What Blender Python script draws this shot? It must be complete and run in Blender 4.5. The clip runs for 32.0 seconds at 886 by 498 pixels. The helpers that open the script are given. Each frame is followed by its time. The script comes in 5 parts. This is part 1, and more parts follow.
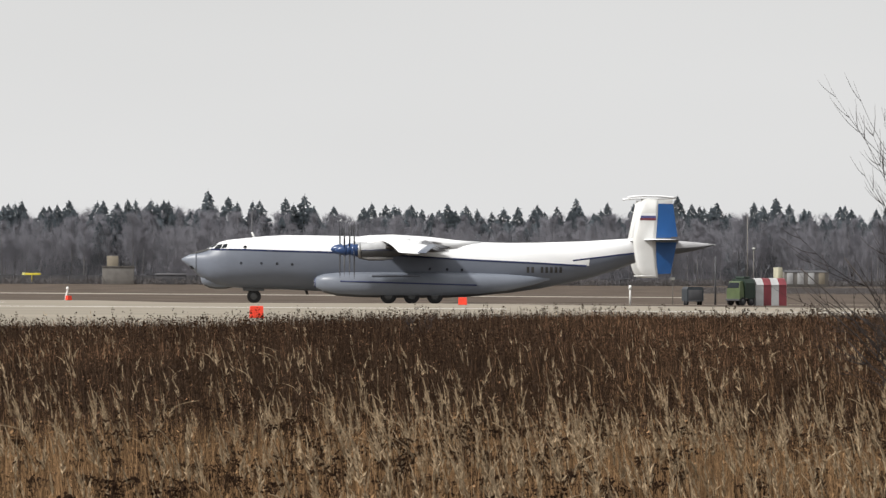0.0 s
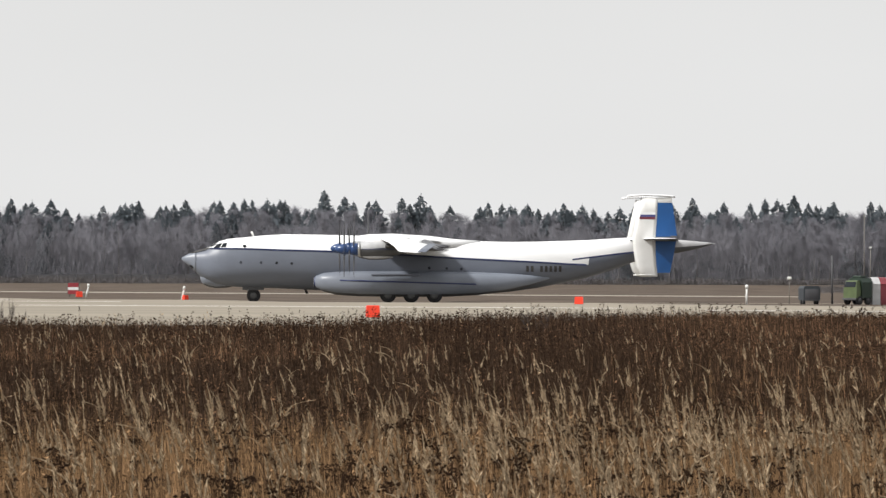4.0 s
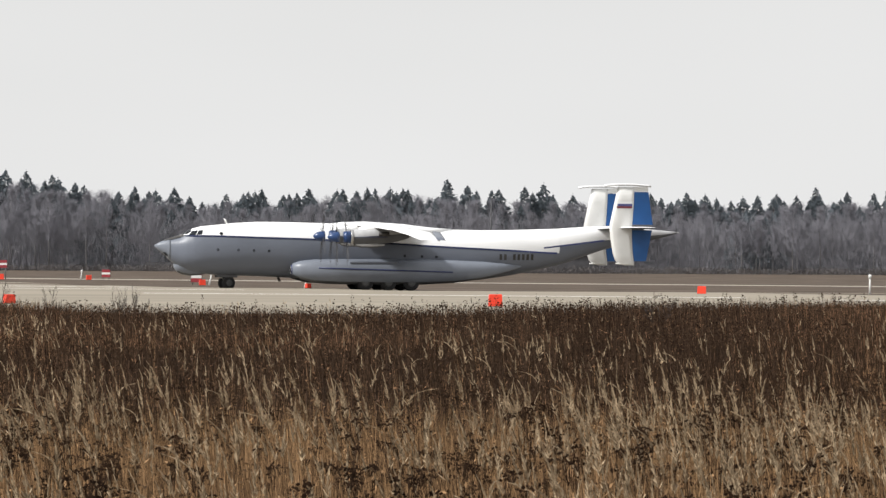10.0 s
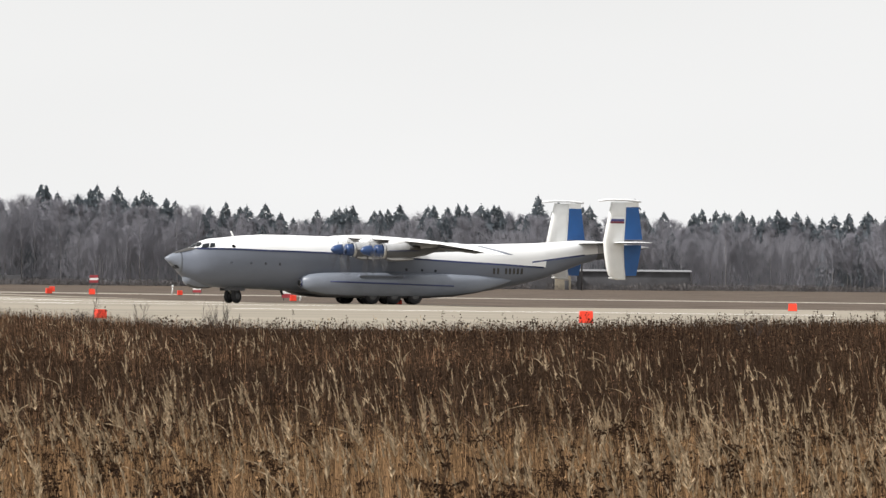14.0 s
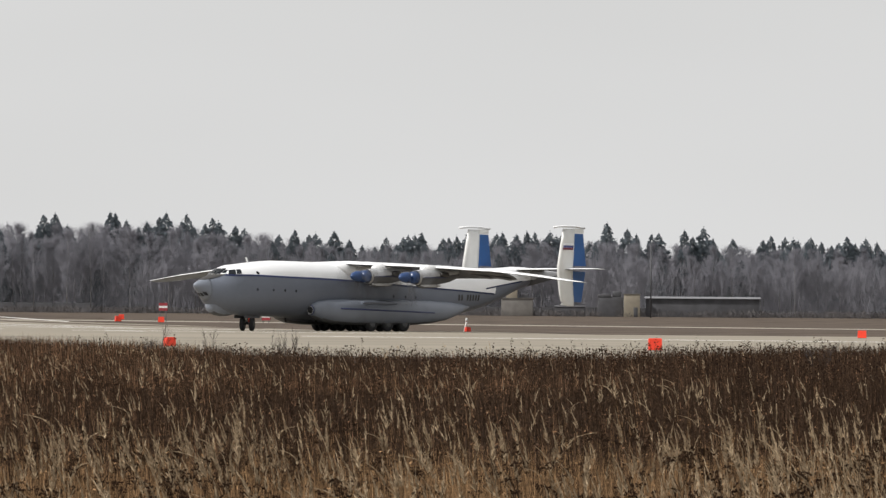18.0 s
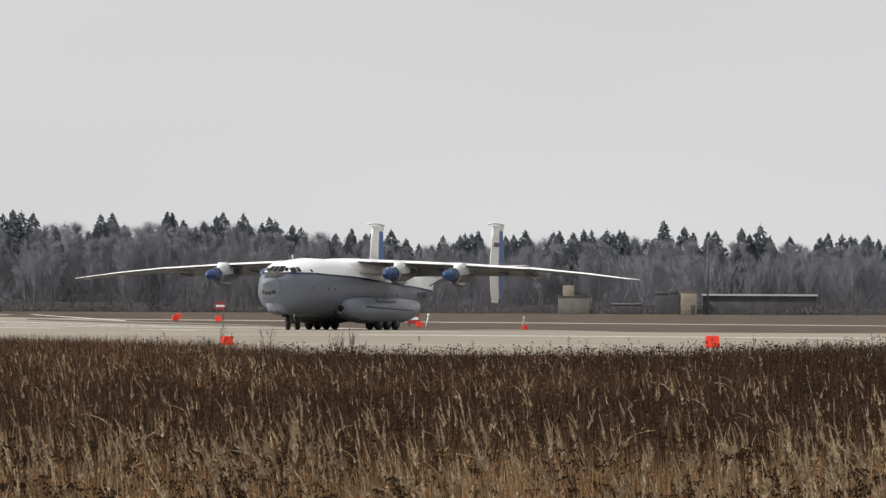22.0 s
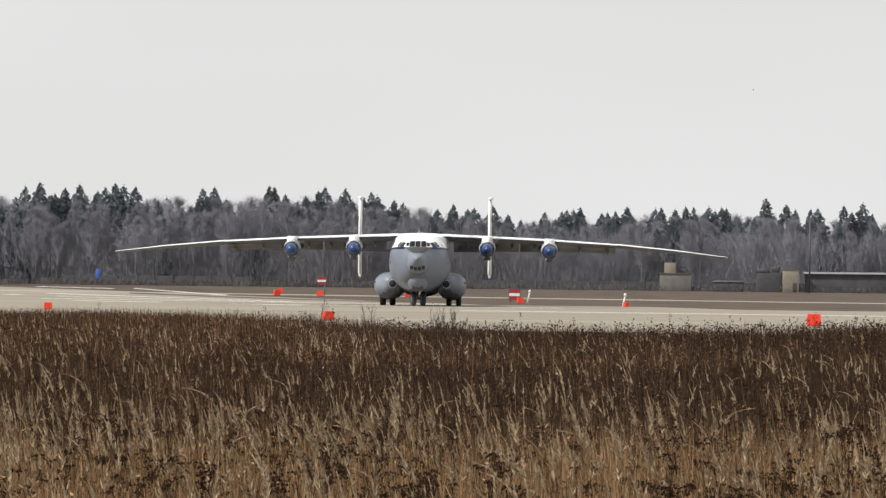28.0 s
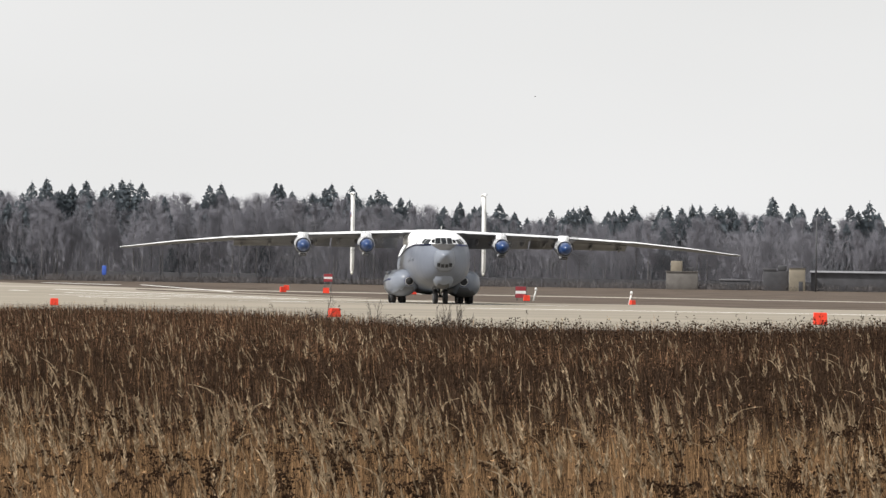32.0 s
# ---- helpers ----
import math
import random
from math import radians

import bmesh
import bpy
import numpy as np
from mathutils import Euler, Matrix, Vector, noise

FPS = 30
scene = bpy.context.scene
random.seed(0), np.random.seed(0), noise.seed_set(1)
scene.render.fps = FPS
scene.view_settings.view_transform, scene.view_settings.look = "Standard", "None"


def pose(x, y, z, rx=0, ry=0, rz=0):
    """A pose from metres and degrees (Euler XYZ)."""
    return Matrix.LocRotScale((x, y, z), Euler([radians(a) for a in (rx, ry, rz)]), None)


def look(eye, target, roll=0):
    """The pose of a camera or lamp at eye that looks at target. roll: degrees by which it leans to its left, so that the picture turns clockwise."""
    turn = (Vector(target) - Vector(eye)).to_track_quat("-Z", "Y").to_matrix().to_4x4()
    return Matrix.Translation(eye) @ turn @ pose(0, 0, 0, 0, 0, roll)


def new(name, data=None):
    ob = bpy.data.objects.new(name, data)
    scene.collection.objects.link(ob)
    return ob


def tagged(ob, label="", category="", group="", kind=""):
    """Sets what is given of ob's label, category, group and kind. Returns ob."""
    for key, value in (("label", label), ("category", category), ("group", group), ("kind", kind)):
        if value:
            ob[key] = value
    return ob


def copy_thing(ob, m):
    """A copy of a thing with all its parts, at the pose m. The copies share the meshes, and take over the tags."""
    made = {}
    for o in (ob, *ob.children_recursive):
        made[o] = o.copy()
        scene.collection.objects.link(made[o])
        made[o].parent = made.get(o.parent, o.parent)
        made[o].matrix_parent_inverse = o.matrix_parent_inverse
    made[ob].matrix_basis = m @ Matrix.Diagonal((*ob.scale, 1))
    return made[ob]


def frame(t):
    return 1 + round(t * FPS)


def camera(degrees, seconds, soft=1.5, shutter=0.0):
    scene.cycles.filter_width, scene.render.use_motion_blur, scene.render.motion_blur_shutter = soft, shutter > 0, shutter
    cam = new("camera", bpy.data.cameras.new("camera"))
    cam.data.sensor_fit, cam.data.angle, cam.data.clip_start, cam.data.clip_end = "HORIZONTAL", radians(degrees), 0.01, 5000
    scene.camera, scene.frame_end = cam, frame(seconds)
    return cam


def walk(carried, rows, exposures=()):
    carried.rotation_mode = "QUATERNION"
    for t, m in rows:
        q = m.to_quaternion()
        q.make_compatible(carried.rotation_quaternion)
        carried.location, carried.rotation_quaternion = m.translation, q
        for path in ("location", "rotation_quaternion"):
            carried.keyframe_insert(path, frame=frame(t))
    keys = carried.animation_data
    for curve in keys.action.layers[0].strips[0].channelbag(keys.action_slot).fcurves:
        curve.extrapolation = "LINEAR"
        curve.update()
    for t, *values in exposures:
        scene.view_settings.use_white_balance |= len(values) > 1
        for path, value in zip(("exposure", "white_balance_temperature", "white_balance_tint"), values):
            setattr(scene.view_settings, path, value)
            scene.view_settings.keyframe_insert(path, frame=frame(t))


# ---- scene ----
# camera on a tripod at the field's edge, panning after the aircraft; metres, y runs out over the airfield
EYE = 2.15
cam = camera(9.955, 32.0, soft=1.4, shutter=0.5)
# seconds, yaw, pitch, roll in degrees
CAM_ROWS = [
    (0, -2.098, 0.374, 0.19), (0.5, -1.969, 0.382, 0.21), (1, -1.830, 0.395, 0.29), (1.5, -1.708, 0.358, 0.30),
    (2, -1.533, 0.351, 0.32), (2.5, -1.254, 0.381, 0.23), (3, -1.106, 0.377, 0.32), (3.5, -0.975, 0.344, 0.19),
    (4, -0.789, 0.363, 0.16), (4.5, -0.527, 0.333, 0.15), (6.5, -0.060, 0.258, 0.41), (7, 0.035, 0.253, 0.36),
    (7.5, 0.178, 0.250, 0.23), (8, 0.323, 0.234, 0.18), (8.5, 0.362, 0.210, 0.17), (9, 0.449, 0.248, 0.36),
    (9.5, 0.515, 0.248, 0.23), (10, 0.593, 0.233, 0.31), (10.5, 0.737, 0.247, 0.30), (11, 0.954, 0.190, 0.30),
    (11.5, 1.127, 0.128, 0.35), (12, 1.129, 0.111, 0.33), (12.5, 1.194, 0.131, 0.44), (13, 1.306, 0.176, 0.56),
    (13.5, 1.450, 0.272, 0.51), (14, 1.617, 0.410, 0.51), (14.5, 1.700, 0.517, 0.52), (15, 1.843, 0.490, 0.47),
    (15.5, 1.968, 0.491, 0.52), (17.5, 2.345, 0.668, 0.48), (18, 2.395, 0.713, 0.43), (18.5, 2.459, 0.750, 0.29),
    (19, 2.468, 0.820, 0.21), (19.5, 2.347, 0.880, 0.29), (20, 2.438, 0.885, 0.20), (20.5, 2.591, 0.862, 0.11),
    (21, 2.727, 0.813, 0.17), (21.5, 2.888, 0.748, 0.26), (22, 3.035, 0.689, 0.25), (22.5, 3.152, 0.620, 0.40),
    (23, 3.285, 0.546, 0.52), (23.5, 3.391, 0.556, 0.61), (24, 3.599, 0.548, 0.67), (24.5, 3.701, 0.575, 0.65),
    (25, 3.757, 0.601, 0.62), (25.5, 3.870, 0.569, 0.54), (27.5, 4.174, 0.515, 0.64), (28, 4.178, 0.411, 0.61),
    (28.5, 4.186, 0.354, 0.60), (29, 4.236, 0.303, 0.45), (29.5, 4.262, 0.321, 0.57), (30, 4.297, 0.387, 0.90),
    (30.5, 4.293, 0.420, 0.86), (31, 4.309, 0.428, 1.03), (31.5, 4.318, 0.400, 0.87), (32, 4.250, 0.381, 0.81),
]
# seconds, x, y, heading of the aircraft on the apron
PLANE_ROWS = [
    (0, 19.82, 555.9, 178.00), (0.5, 18.00, 556.2, 178.18), (1, 16.25, 556.4, 178.32), (2, 13.00, 556.6, 178.56),
    (3, 10.01, 556.5, 178.93), (4, 7.06, 556.4, 179.43), (4.5, 5.68, 556.4, 179.70), (6.5, 0.27, 556.7, 181.29),
    (7, -1.17, 556.8, 182.15), (8, -4.01, 557.1, 184.31), (9, -6.89, 557.5, 187.28), (10, -9.57, 558.1, 190.49),
    (11, -12.15, 558.7, 193.67), (12, -14.70, 558.8, 196.44), (13, -17.40, 558.0, 200.92), (14, -20.16, 557.1, 206.54),
    (15, -22.74, 556.0, 212.57), (15.5, -24.05, 555.3, 215.38), (17.5, -28.67, 550.7, 226.23), (18, -29.90, 549.6, 229.63),
    (19, -32.22, 547.6, 236.33), (20, -34.15, 545.9, 241.95), (21, -35.94, 544.0, 247.77), (22, -37.38, 541.8, 253.24),
    (23, -38.53, 540.3, 256.75), (24, -39.64, 539.7, 260.34), (25, -40.43, 539.7, 265.07), (25.5, -40.72, 539.5, 267.39),
    (27.5, -41.06, 534.5, 272.23), (28, -41.18, 533.1, 273.54), (29, -41.15, 530.6, 275.45), (30, -40.99, 528.8, 276.25),
    (31, -40.71, 526.9, 277.06), (31.5, -40.58, 526.0, 277.36), (32, -40.41, 525.1, 277.60),
]
EXPOSURES = [(0, 0.02), (4, 0.12), (8, 0.14), (13, 0.25), (14, 0.3), (14.5, 0.24), (15, 0.06), (16, 0.0), (18, -0.06), (19, -0.06), (21, -0.1), (22, -0.1), (23, 0.0), (25.5, 0.08), (28, 0.1), (30, 0.22), (32, 0.2)]
walk(cam, [(t, pose(0, 0, EYE, 90 + pitch, 0, yaw) @ pose(0, 0, 0, 0, 0, roll)) for t, yaw, pitch, roll in CAM_ROWS],
     EXPOSURES)

# ---- light: thin high overcast with a veiled sun ----
SUN_AZ, SUN_EL = radians(-112), radians(43)  # azimuth from +y towards +x
to_sun = Vector((math.sin(SUN_AZ) * math.cos(SUN_EL), math.cos(SUN_AZ) * math.cos(SUN_EL), math.sin(SUN_EL)))
sun_data = bpy.data.lights.new("sun", "SUN")
sun_data.energy, sun_data.angle, sun_data.color = 4.3, radians(5), (1.0, 0.975, 0.94)
sun = new("sun", sun_data)
sun.matrix_world = look(to_sun * 200, (0, 0, 0))

world = bpy.data.worlds.new("sky")
scene.world = world
world.use_nodes = True
wn, wl = world.node_tree.nodes, world.node_tree.links
sky = wn.new("ShaderNodeTexSky")
sky.sky_type, sky.sun_disc, sky.sun_elevation, sky.sun_rotation = "NISHITA", False, SUN_EL, SUN_AZ
sky.dust_density, sky.altitude = 4.0, 150
cloud = wn.new("ShaderNodeTexNoise")
cloud.inputs["Scale"].default_value, cloud.inputs["Detail"].default_value = 2.5, 3
wc = wn.new("ShaderNodeTexCoord")
wmap = wn.new("ShaderNodeMapping")
wmap.inputs["Scale"].default_value = (1, 1, 4)
ramp = wn.new("ShaderNodeValToRGB")
ramp.color_ramp.elements[0].position, ramp.color_ramp.elements[0].color = 0.3, (6.6, 6.6, 6.55, 1)
ramp.color_ramp.elements[1].position, ramp.color_ramp.elements[1].color = 0.7, (7.4, 7.4, 7.4, 1)
wmix = wn.new("ShaderNodeMixRGB")
wmix.inputs[0].default_value = 0.985
wl.new(wc.outputs["Generated"], wmap.inputs[0])
wl.new(wmap.outputs[0], cloud.inputs["Vector"])
wl.new(cloud.outputs[0], ramp.inputs[0])
wl.new(sky.outputs[0], wmix.inputs[1])
wl.new(ramp.outputs[0], wmix.inputs[2])
wl.new(wmix.outputs[0], wn["Background"].inputs[0])
wn["Background"].inputs[1].default_value = 0.105


# ---- materials ----
def mat(name, color, rough=0.6, vary=0.12, scale=1.0, bump=0.0, metal=0.0, random_tone=0.0, island=0.0, dark=None, stretch=(1, 1, 1), coord="Object", spec=0.5, clump=0.0):
    """A surface with stains (large noise), grain (small noise) and, where asked, a tone of its own for each object or island."""
    m = bpy.data.materials.new(name)
    m.use_nodes = True
    n, l = m.node_tree.nodes, m.node_tree.links
    b = n["Principled BSDF"]
    b.inputs["Roughness"].default_value, b.inputs["Metallic"].default_value = rough, metal
    b.inputs["Specular IOR Level"].default_value = spec
    tc, mp = n.new("ShaderNodeTexCoord"), n.new("ShaderNodeMapping")
    mp.inputs["Scale"].default_value = stretch
    l.new(tc.outputs[coord], mp.inputs[0])
    big, fine = n.new("ShaderNodeTexNoise"), n.new("ShaderNodeTexNoise")
    big.inputs["Scale"].default_value, big.inputs["Detail"].default_value = scale, 4
    fine.inputs["Scale"].default_value, fine.inputs["Detail"].default_value = scale * 14, 3
    for t in (big, fine):
        l.new(mp.outputs[0], t.inputs["Vector"])
    mix = n.new("ShaderNodeMixRGB")
    d = dark or tuple(c * (1 - 2.2 * vary) for c in color)
    hi = tuple(min(1, c * (1 + vary)) for c in color)
    mix.inputs[1].default_value, mix.inputs[2].default_value = (*d, 1), (*hi, 1)
    add = n.new("ShaderNodeMath")
    add.operation = "MULTIPLY_ADD"
    add.inputs[1].default_value, add.inputs[2].default_value = 0.35, 0.0
    rr = n.new("ShaderNodeMapRange")
    rr.inputs[1].default_value, rr.inputs[2].default_value = 0.32, 0.62
    l.new(big.outputs[0], rr.inputs[0])
    l.new(fine.outputs[0], add.inputs[0])
    s = n.new("ShaderNodeMath")
    s.operation = "MULTIPLY_ADD"
    s.inputs[1].default_value = 0.7
    l.new(rr.outputs[0], s.inputs[0])
    l.new(add.outputs[0], s.inputs[2])
    l.new(s.outputs[0], mix.inputs[0])
    out = mix.outputs[0]
    for amount, node, socket in ((random_tone, "ShaderNodeObjectInfo", "Random"), (island, "ShaderNodeNewGeometry", "Random Per Island")):
        if amount:
            src, rng, hsv = n.new(node), n.new("ShaderNodeMapRange"), n.new("ShaderNodeHueSaturation")
            rng.inputs[3].default_value, rng.inputs[4].default_value = 1 - amount, 1 + amount
            l.new(src.outputs[socket], rng.inputs[0])
            l.new(rng.outputs[0], hsv.inputs["Value"])
            l.new(out, hsv.inputs["Color"])
            out = hsv.outputs[0]
    l.new(out, b.inputs["Base Color"])
    if clump:  # twigs, needles: normal set towards -y to damp sun contrast, wavering per clump size
        geo, nz, off, nrm = n.new("ShaderNodeNewGeometry"), n.new("ShaderNodeTexNoise"), n.new("ShaderNodeVectorMath"), n.new("ShaderNodeVectorMath")
        nz.inputs["Scale"].default_value, nz.inputs["Detail"].default_value = 1 / clump, 2
        off.operation, nrm.operation = "MULTIPLY_ADD", "NORMALIZE"
        off.inputs[1].default_value, off.inputs[2].default_value = (0.6, 0.4, 0.6), (-0.33, -1.15, -0.18)
        l.new(geo.outputs["Position"], nz.inputs["Vector"])
        l.new(nz.outputs["Color"], off.inputs[0])
        l.new(off.outputs[0], nrm.inputs[0])
        l.new(nrm.outputs[0], b.inputs["Normal"])
        m.cycles.use_bump_map_correction = False
    if bump:
        bp = n.new("ShaderNodeBump")
        bp.inputs["Strength"].default_value, bp.inputs["Distance"].default_value = bump, 0.02
        l.new(fine.outputs[0], bp.inputs["Height"])
        l.new(bp.outputs[0], b.inputs["Normal"])
    return m


white_paint = mat("white_paint", (0.84, 0.845, 0.85), 0.35, 0.04, 0.35, stretch=(0.4, 1, 1))
grey_paint = mat("grey_paint", (0.140, 0.156, 0.192), 0.40, 0.08, 0.3, spec=0.35, stretch=(0.4, 1, 1))
# flap grey, darkened further for the shade under the wing
flap_grey = mat("flap_grey", (0.12, 0.122, 0.13), 0.5, 0.12, 0.8)
fin_paint = mat("fin_paint", (0.72, 0.72, 0.70), 0.45, 0.05, 0.5)
blue_paint = mat("blue_paint", (0.010, 0.082, 0.265), 0.4, 0.08, 0.6)
navy_paint = mat("navy_paint", (0.02, 0.03, 0.10), 0.5, 0.05, 1.0)
spinner_blue = mat("spinner_blue", (0.018, 0.050, 0.150), 0.3, 0.08, 1.0)
flag_blue = mat("flag_blue", (0.06, 0.07, 0.22), 0.5, 0.06, 1.0)
red_paint = mat("red_paint", (0.16, 0.03, 0.045), 0.5, 0.06, 1.0)
bare_metal = mat("bare_metal", (0.50, 0.50, 0.50), 0.35, 0.12, 1.2, metal=0.7)
soot_shade_dark = mat("soot_shade_dark", (0.045, 0.042, 0.04), 0.7, 0.2, 1.0)
rubber_shade_black = mat("rubber_shade_black", (0.022, 0.022, 0.024), 0.85, 0.2, 2.0)
wheel_metal = mat("wheel_metal", (0.09, 0.092, 0.095), 0.5, 0.1, 2.0, metal=0.3)
dark_glass = mat("dark_glass", (0.015, 0.018, 0.022), 0.2, 0.1, 1.0, spec=0.2)
nose_glass = mat("nose_glass", (0.062, 0.066, 0.078), 0.25, 0.2, 2.0, spec=0.4)
blade_black = mat("blade_black", (0.05, 0.05, 0.055), 0.5, 0.1, 2.0)


# ---- helpers of this scene ----
def mesh_of(name, bm, material, smooth=True):
    me = bpy.data.meshes.new(name)
    bm.normal_update()
    bm.to_mesh(me)
    bm.free()
    for m in (material if isinstance(material, (list, tuple)) else [material]):
        me.materials.append(m)
    if smooth:
        me.polygons.foreach_set("use_smooth", [True] * len(me.polygons))
    return me


def part(name, bm, material, parent, label="", smooth=True, m=None):
    """One bmesh as one mesh object under a thing or a part."""
    ob = new(name, mesh_of(name, bm, material, smooth))
    ob.parent = parent
    if m is not None:
        ob.matrix_local = m
    if label:
        ob["label"] = label
    return ob


def thing(name, label, category, at=(0, 0, 0), turn=0.0, group="", kind=""):
    ob = new(name)
    ob.empty_display_size = 0.2
    ob.matrix_basis = pose(*at, 0, 0, turn)
    return tagged(ob, label, category, group, kind)


def loft(rings, cap=True, close=True):
    """A skin over rings of equally many points."""
    bm = bmesh.new()
    vs = [[bm.verts.new(p) for p in r] for r in rings]
    k = len(rings[0])
    for a, b in zip(vs, vs[1:]):
        for i in range(k if close else k - 1):
            j = (i + 1) % k
            bm.faces.new((a[i], a[j], b[j], b[i]))
    if cap:
        for r, flip in ((vs[0], True), (vs[-1], False)):
            bm.faces.new(r[::-1] if flip else r)
    bmesh.ops.remove_doubles(bm, verts=bm.verts, dist=1e-4)
    bmesh.ops.recalc_face_normals(bm, faces=bm.faces)
    return bm


def box(x0, x1, y0, y1, z0, z1, bevel=0.0, bm=None):
    bm = bm or bmesh.new()
    v = [bm.verts.new((x, y, z)) for x in (x0, x1) for y in (y0, y1) for z in (z0, z1)]
    f = [bm.faces.new([v[i] for i in q]) for q in ((0, 1, 3, 2), (4, 6, 7, 5), (0, 4, 5, 1), (2, 3, 7, 6), (0, 2, 6, 4), (1, 5, 7, 3))]
    if bevel:
        edges = list({e for q in f for e in q.edges})
        bmesh.ops.bevel(bm, geom=edges, offset=bevel, segments=2, affect="EDGES", profile=0.5)
    return bm


def turned(profile, n=20, axis="x", bm=None, at=(0, 0, 0)):
    """A solid of revolution: profile of (along, radius)."""
    bm = bm or bmesh.new()
    rings = []
    for a, r in profile:
        ring = []
        for i in range(n):
            c, s = math.cos(2 * math.pi * i / n) * r, math.sin(2 * math.pi * i / n) * r
            p = {"x": (a, c, s), "y": (c, a, s), "z": (c, s, a)}[axis]
            ring.append(bm.verts.new([q + o for q, o in zip(p, at)]))
        rings.append(ring)
    for a, b in zip(rings, rings[1:]):
        for i in range(n):
            bm.faces.new((a[i], a[(i + 1) % n], b[(i + 1) % n], b[i]))
    bm.faces.new(rings[0][::-1])
    bm.faces.new(rings[-1])
    bmesh.ops.recalc_face_normals(bm, faces=bm.faces)
    return bm


def tube(points, radii, n=5, bm=None):
    """A tapering stick through points."""
    bm = bm or bmesh.new()
    prev = None
    for i, (p, r) in enumerate(zip(points, radii)):
        p = Vector(p)
        d = (Vector(points[min(i + 1, len(points) - 1)]) - Vector(points[max(i - 1, 0)])).normalized()
        u = d.orthogonal().normalized()
        w = d.cross(u)
        ring = [bm.verts.new(p + r * (math.cos(2 * math.pi * k / n) * u + math.sin(2 * math.pi * k / n) * w)) for k in range(n)]
        if prev:
            for k in range(n):
                bm.faces.new((prev[k], prev[(k + 1) % n], ring[(k + 1) % n], ring[k]))
        else:
            bm.faces.new(ring[::-1])
        prev = ring
    bm.faces.new(prev)
    return bm


def curve_of(table, x):
    """Piecewise linear value at x of a table of (x, value), x rising."""
    return float(np.interp(x, [a for a, _ in table], [b for _, b in table]))


def raw_mesh(name, verts, faces, material):
    """A mesh from arrays of triangles or quads."""
    me = bpy.data.meshes.new(name)
    verts, faces = np.asarray(verts, np.float32), np.asarray(faces, np.int32)
    k = faces.shape[1]
    me.vertices.add(len(verts))
    me.vertices.foreach_set("co", verts.ravel())
    me.loops.add(faces.size)
    me.loops.foreach_set("vertex_index", faces.ravel())
    me.polygons.add(len(faces))
    me.polygons.foreach_set("loop_start", np.arange(0, faces.size, k, dtype=np.int32))
    me.polygons.foreach_set("loop_total", np.full(len(faces), k, np.int32))
    me.update(calc_edges=True)
    me.materials.append(material)
    return me


def ease(t):
    t = min(max(t, 0.0), 1.0)
    return t * t * (3 - 2 * t)


def rise(x, y):
    """Height of the open ground: flat airfield that climbs a little towards the woods, with a shallow dip along the link taxiway."""
    dip = ease((x + 20) / 14) * (1 - ease((x - 100) / 50)) * ease((y - 505) / 30) * (1 - ease((y - 578) / 45))
    return 1.5 * ease((y - 640) / 560) - 0.24 * dip


# ---- the aircraft: four-engined high-wing turboprop freighter; x forward, y to port, z up from the tarmac ----
STATIONS = [  # x, top, bottom, half width, height of the paint line
    (28.00, 4.84, 4.70, 0.10, 4.77), (27.57, 5.10, 4.28, 0.44, 4.78), (26.95, 5.38, 3.74, 0.76, 4.90), (26.33, 5.62, 3.16, 1.06, 5.56),
    (25.90, 5.74, 2.76, 1.32, 5.70), (25.28, 5.94, 2.34, 1.68, 5.86), (24.67, 6.26, 2.06, 2.00, 5.90), (23.86, 6.66, 1.86, 2.34, 5.86),
    (22.94, 6.92, 1.74, 2.60, 5.88), (21.09, 7.10, 1.62, 2.88, 5.86), (19.23, 7.30, 1.56, 3.00, 5.80), (16.77, 7.45, 1.50, 3.02, 5.72),
    (13.06, 7.42, 1.34, 3.02, 5.64), (9.36, 7.34, 1.16, 3.02, 5.52), (4.42, 7.18, 1.00, 3.02, 5.28), (-1.75, 6.88, 0.88, 3.02, 4.92),
    (-4.84, 6.74, 0.96, 3.00, 4.76), (-7.93, 6.68, 1.22, 2.94, 4.62), (-11.0, 6.72, 1.66, 2.72, 4.48), (-14.1, 6.82, 2.28, 2.40, 4.30),
    (-16.45, 6.90, 2.84, 2.14, 4.20), (-16.55, 6.90, 2.86, 2.13, 4.94), (-17.2, 6.96, 3.05, 2.02, 5.04), (-19.65, 7.12, 3.85, 1.72, 5.38), (-21.5, 7.24, 4.52, 1.42, 5.62),
    (-23.36, 7.20, 5.02, 1.15, 5.80), (-26.45, 6.95, 5.58, 0.80, 6.05), (-28.3, 6.80, 5.95, 0.45, 6.24), (-30.15, 6.62, 6.48, 0.08, 6.52)]


def hull(x):
    """Top, bottom, half width and paint line of the fuselage at station x."""
    return [curve_of([(s[0], s[k]) for s in STATIONS[::-1]], x) for k in range(1, 5)]


def hull_y(x, z):
    """Half width of the fuselage at station x and height z."""
    top, bot, w, _ = hull(x)
    mid = bot + 0.46 * (top - bot)
    h = (top - mid) if z > mid else (mid - bot)
    p = 2.5 if z > mid else 2.15
    return w * max(0.0, 1 - min(1.0, abs(z - mid) / h) ** p) ** (1 / p)


def skin_x(y, z):
    """Foremost station at which the skin reaches the point (y, z)."""
    x = 27.5
    while x > 18 and (z >= hull(x)[0] or z <= hull(x)[1] or hull_y(x, z) < y):
        x -= 0.02
    return x


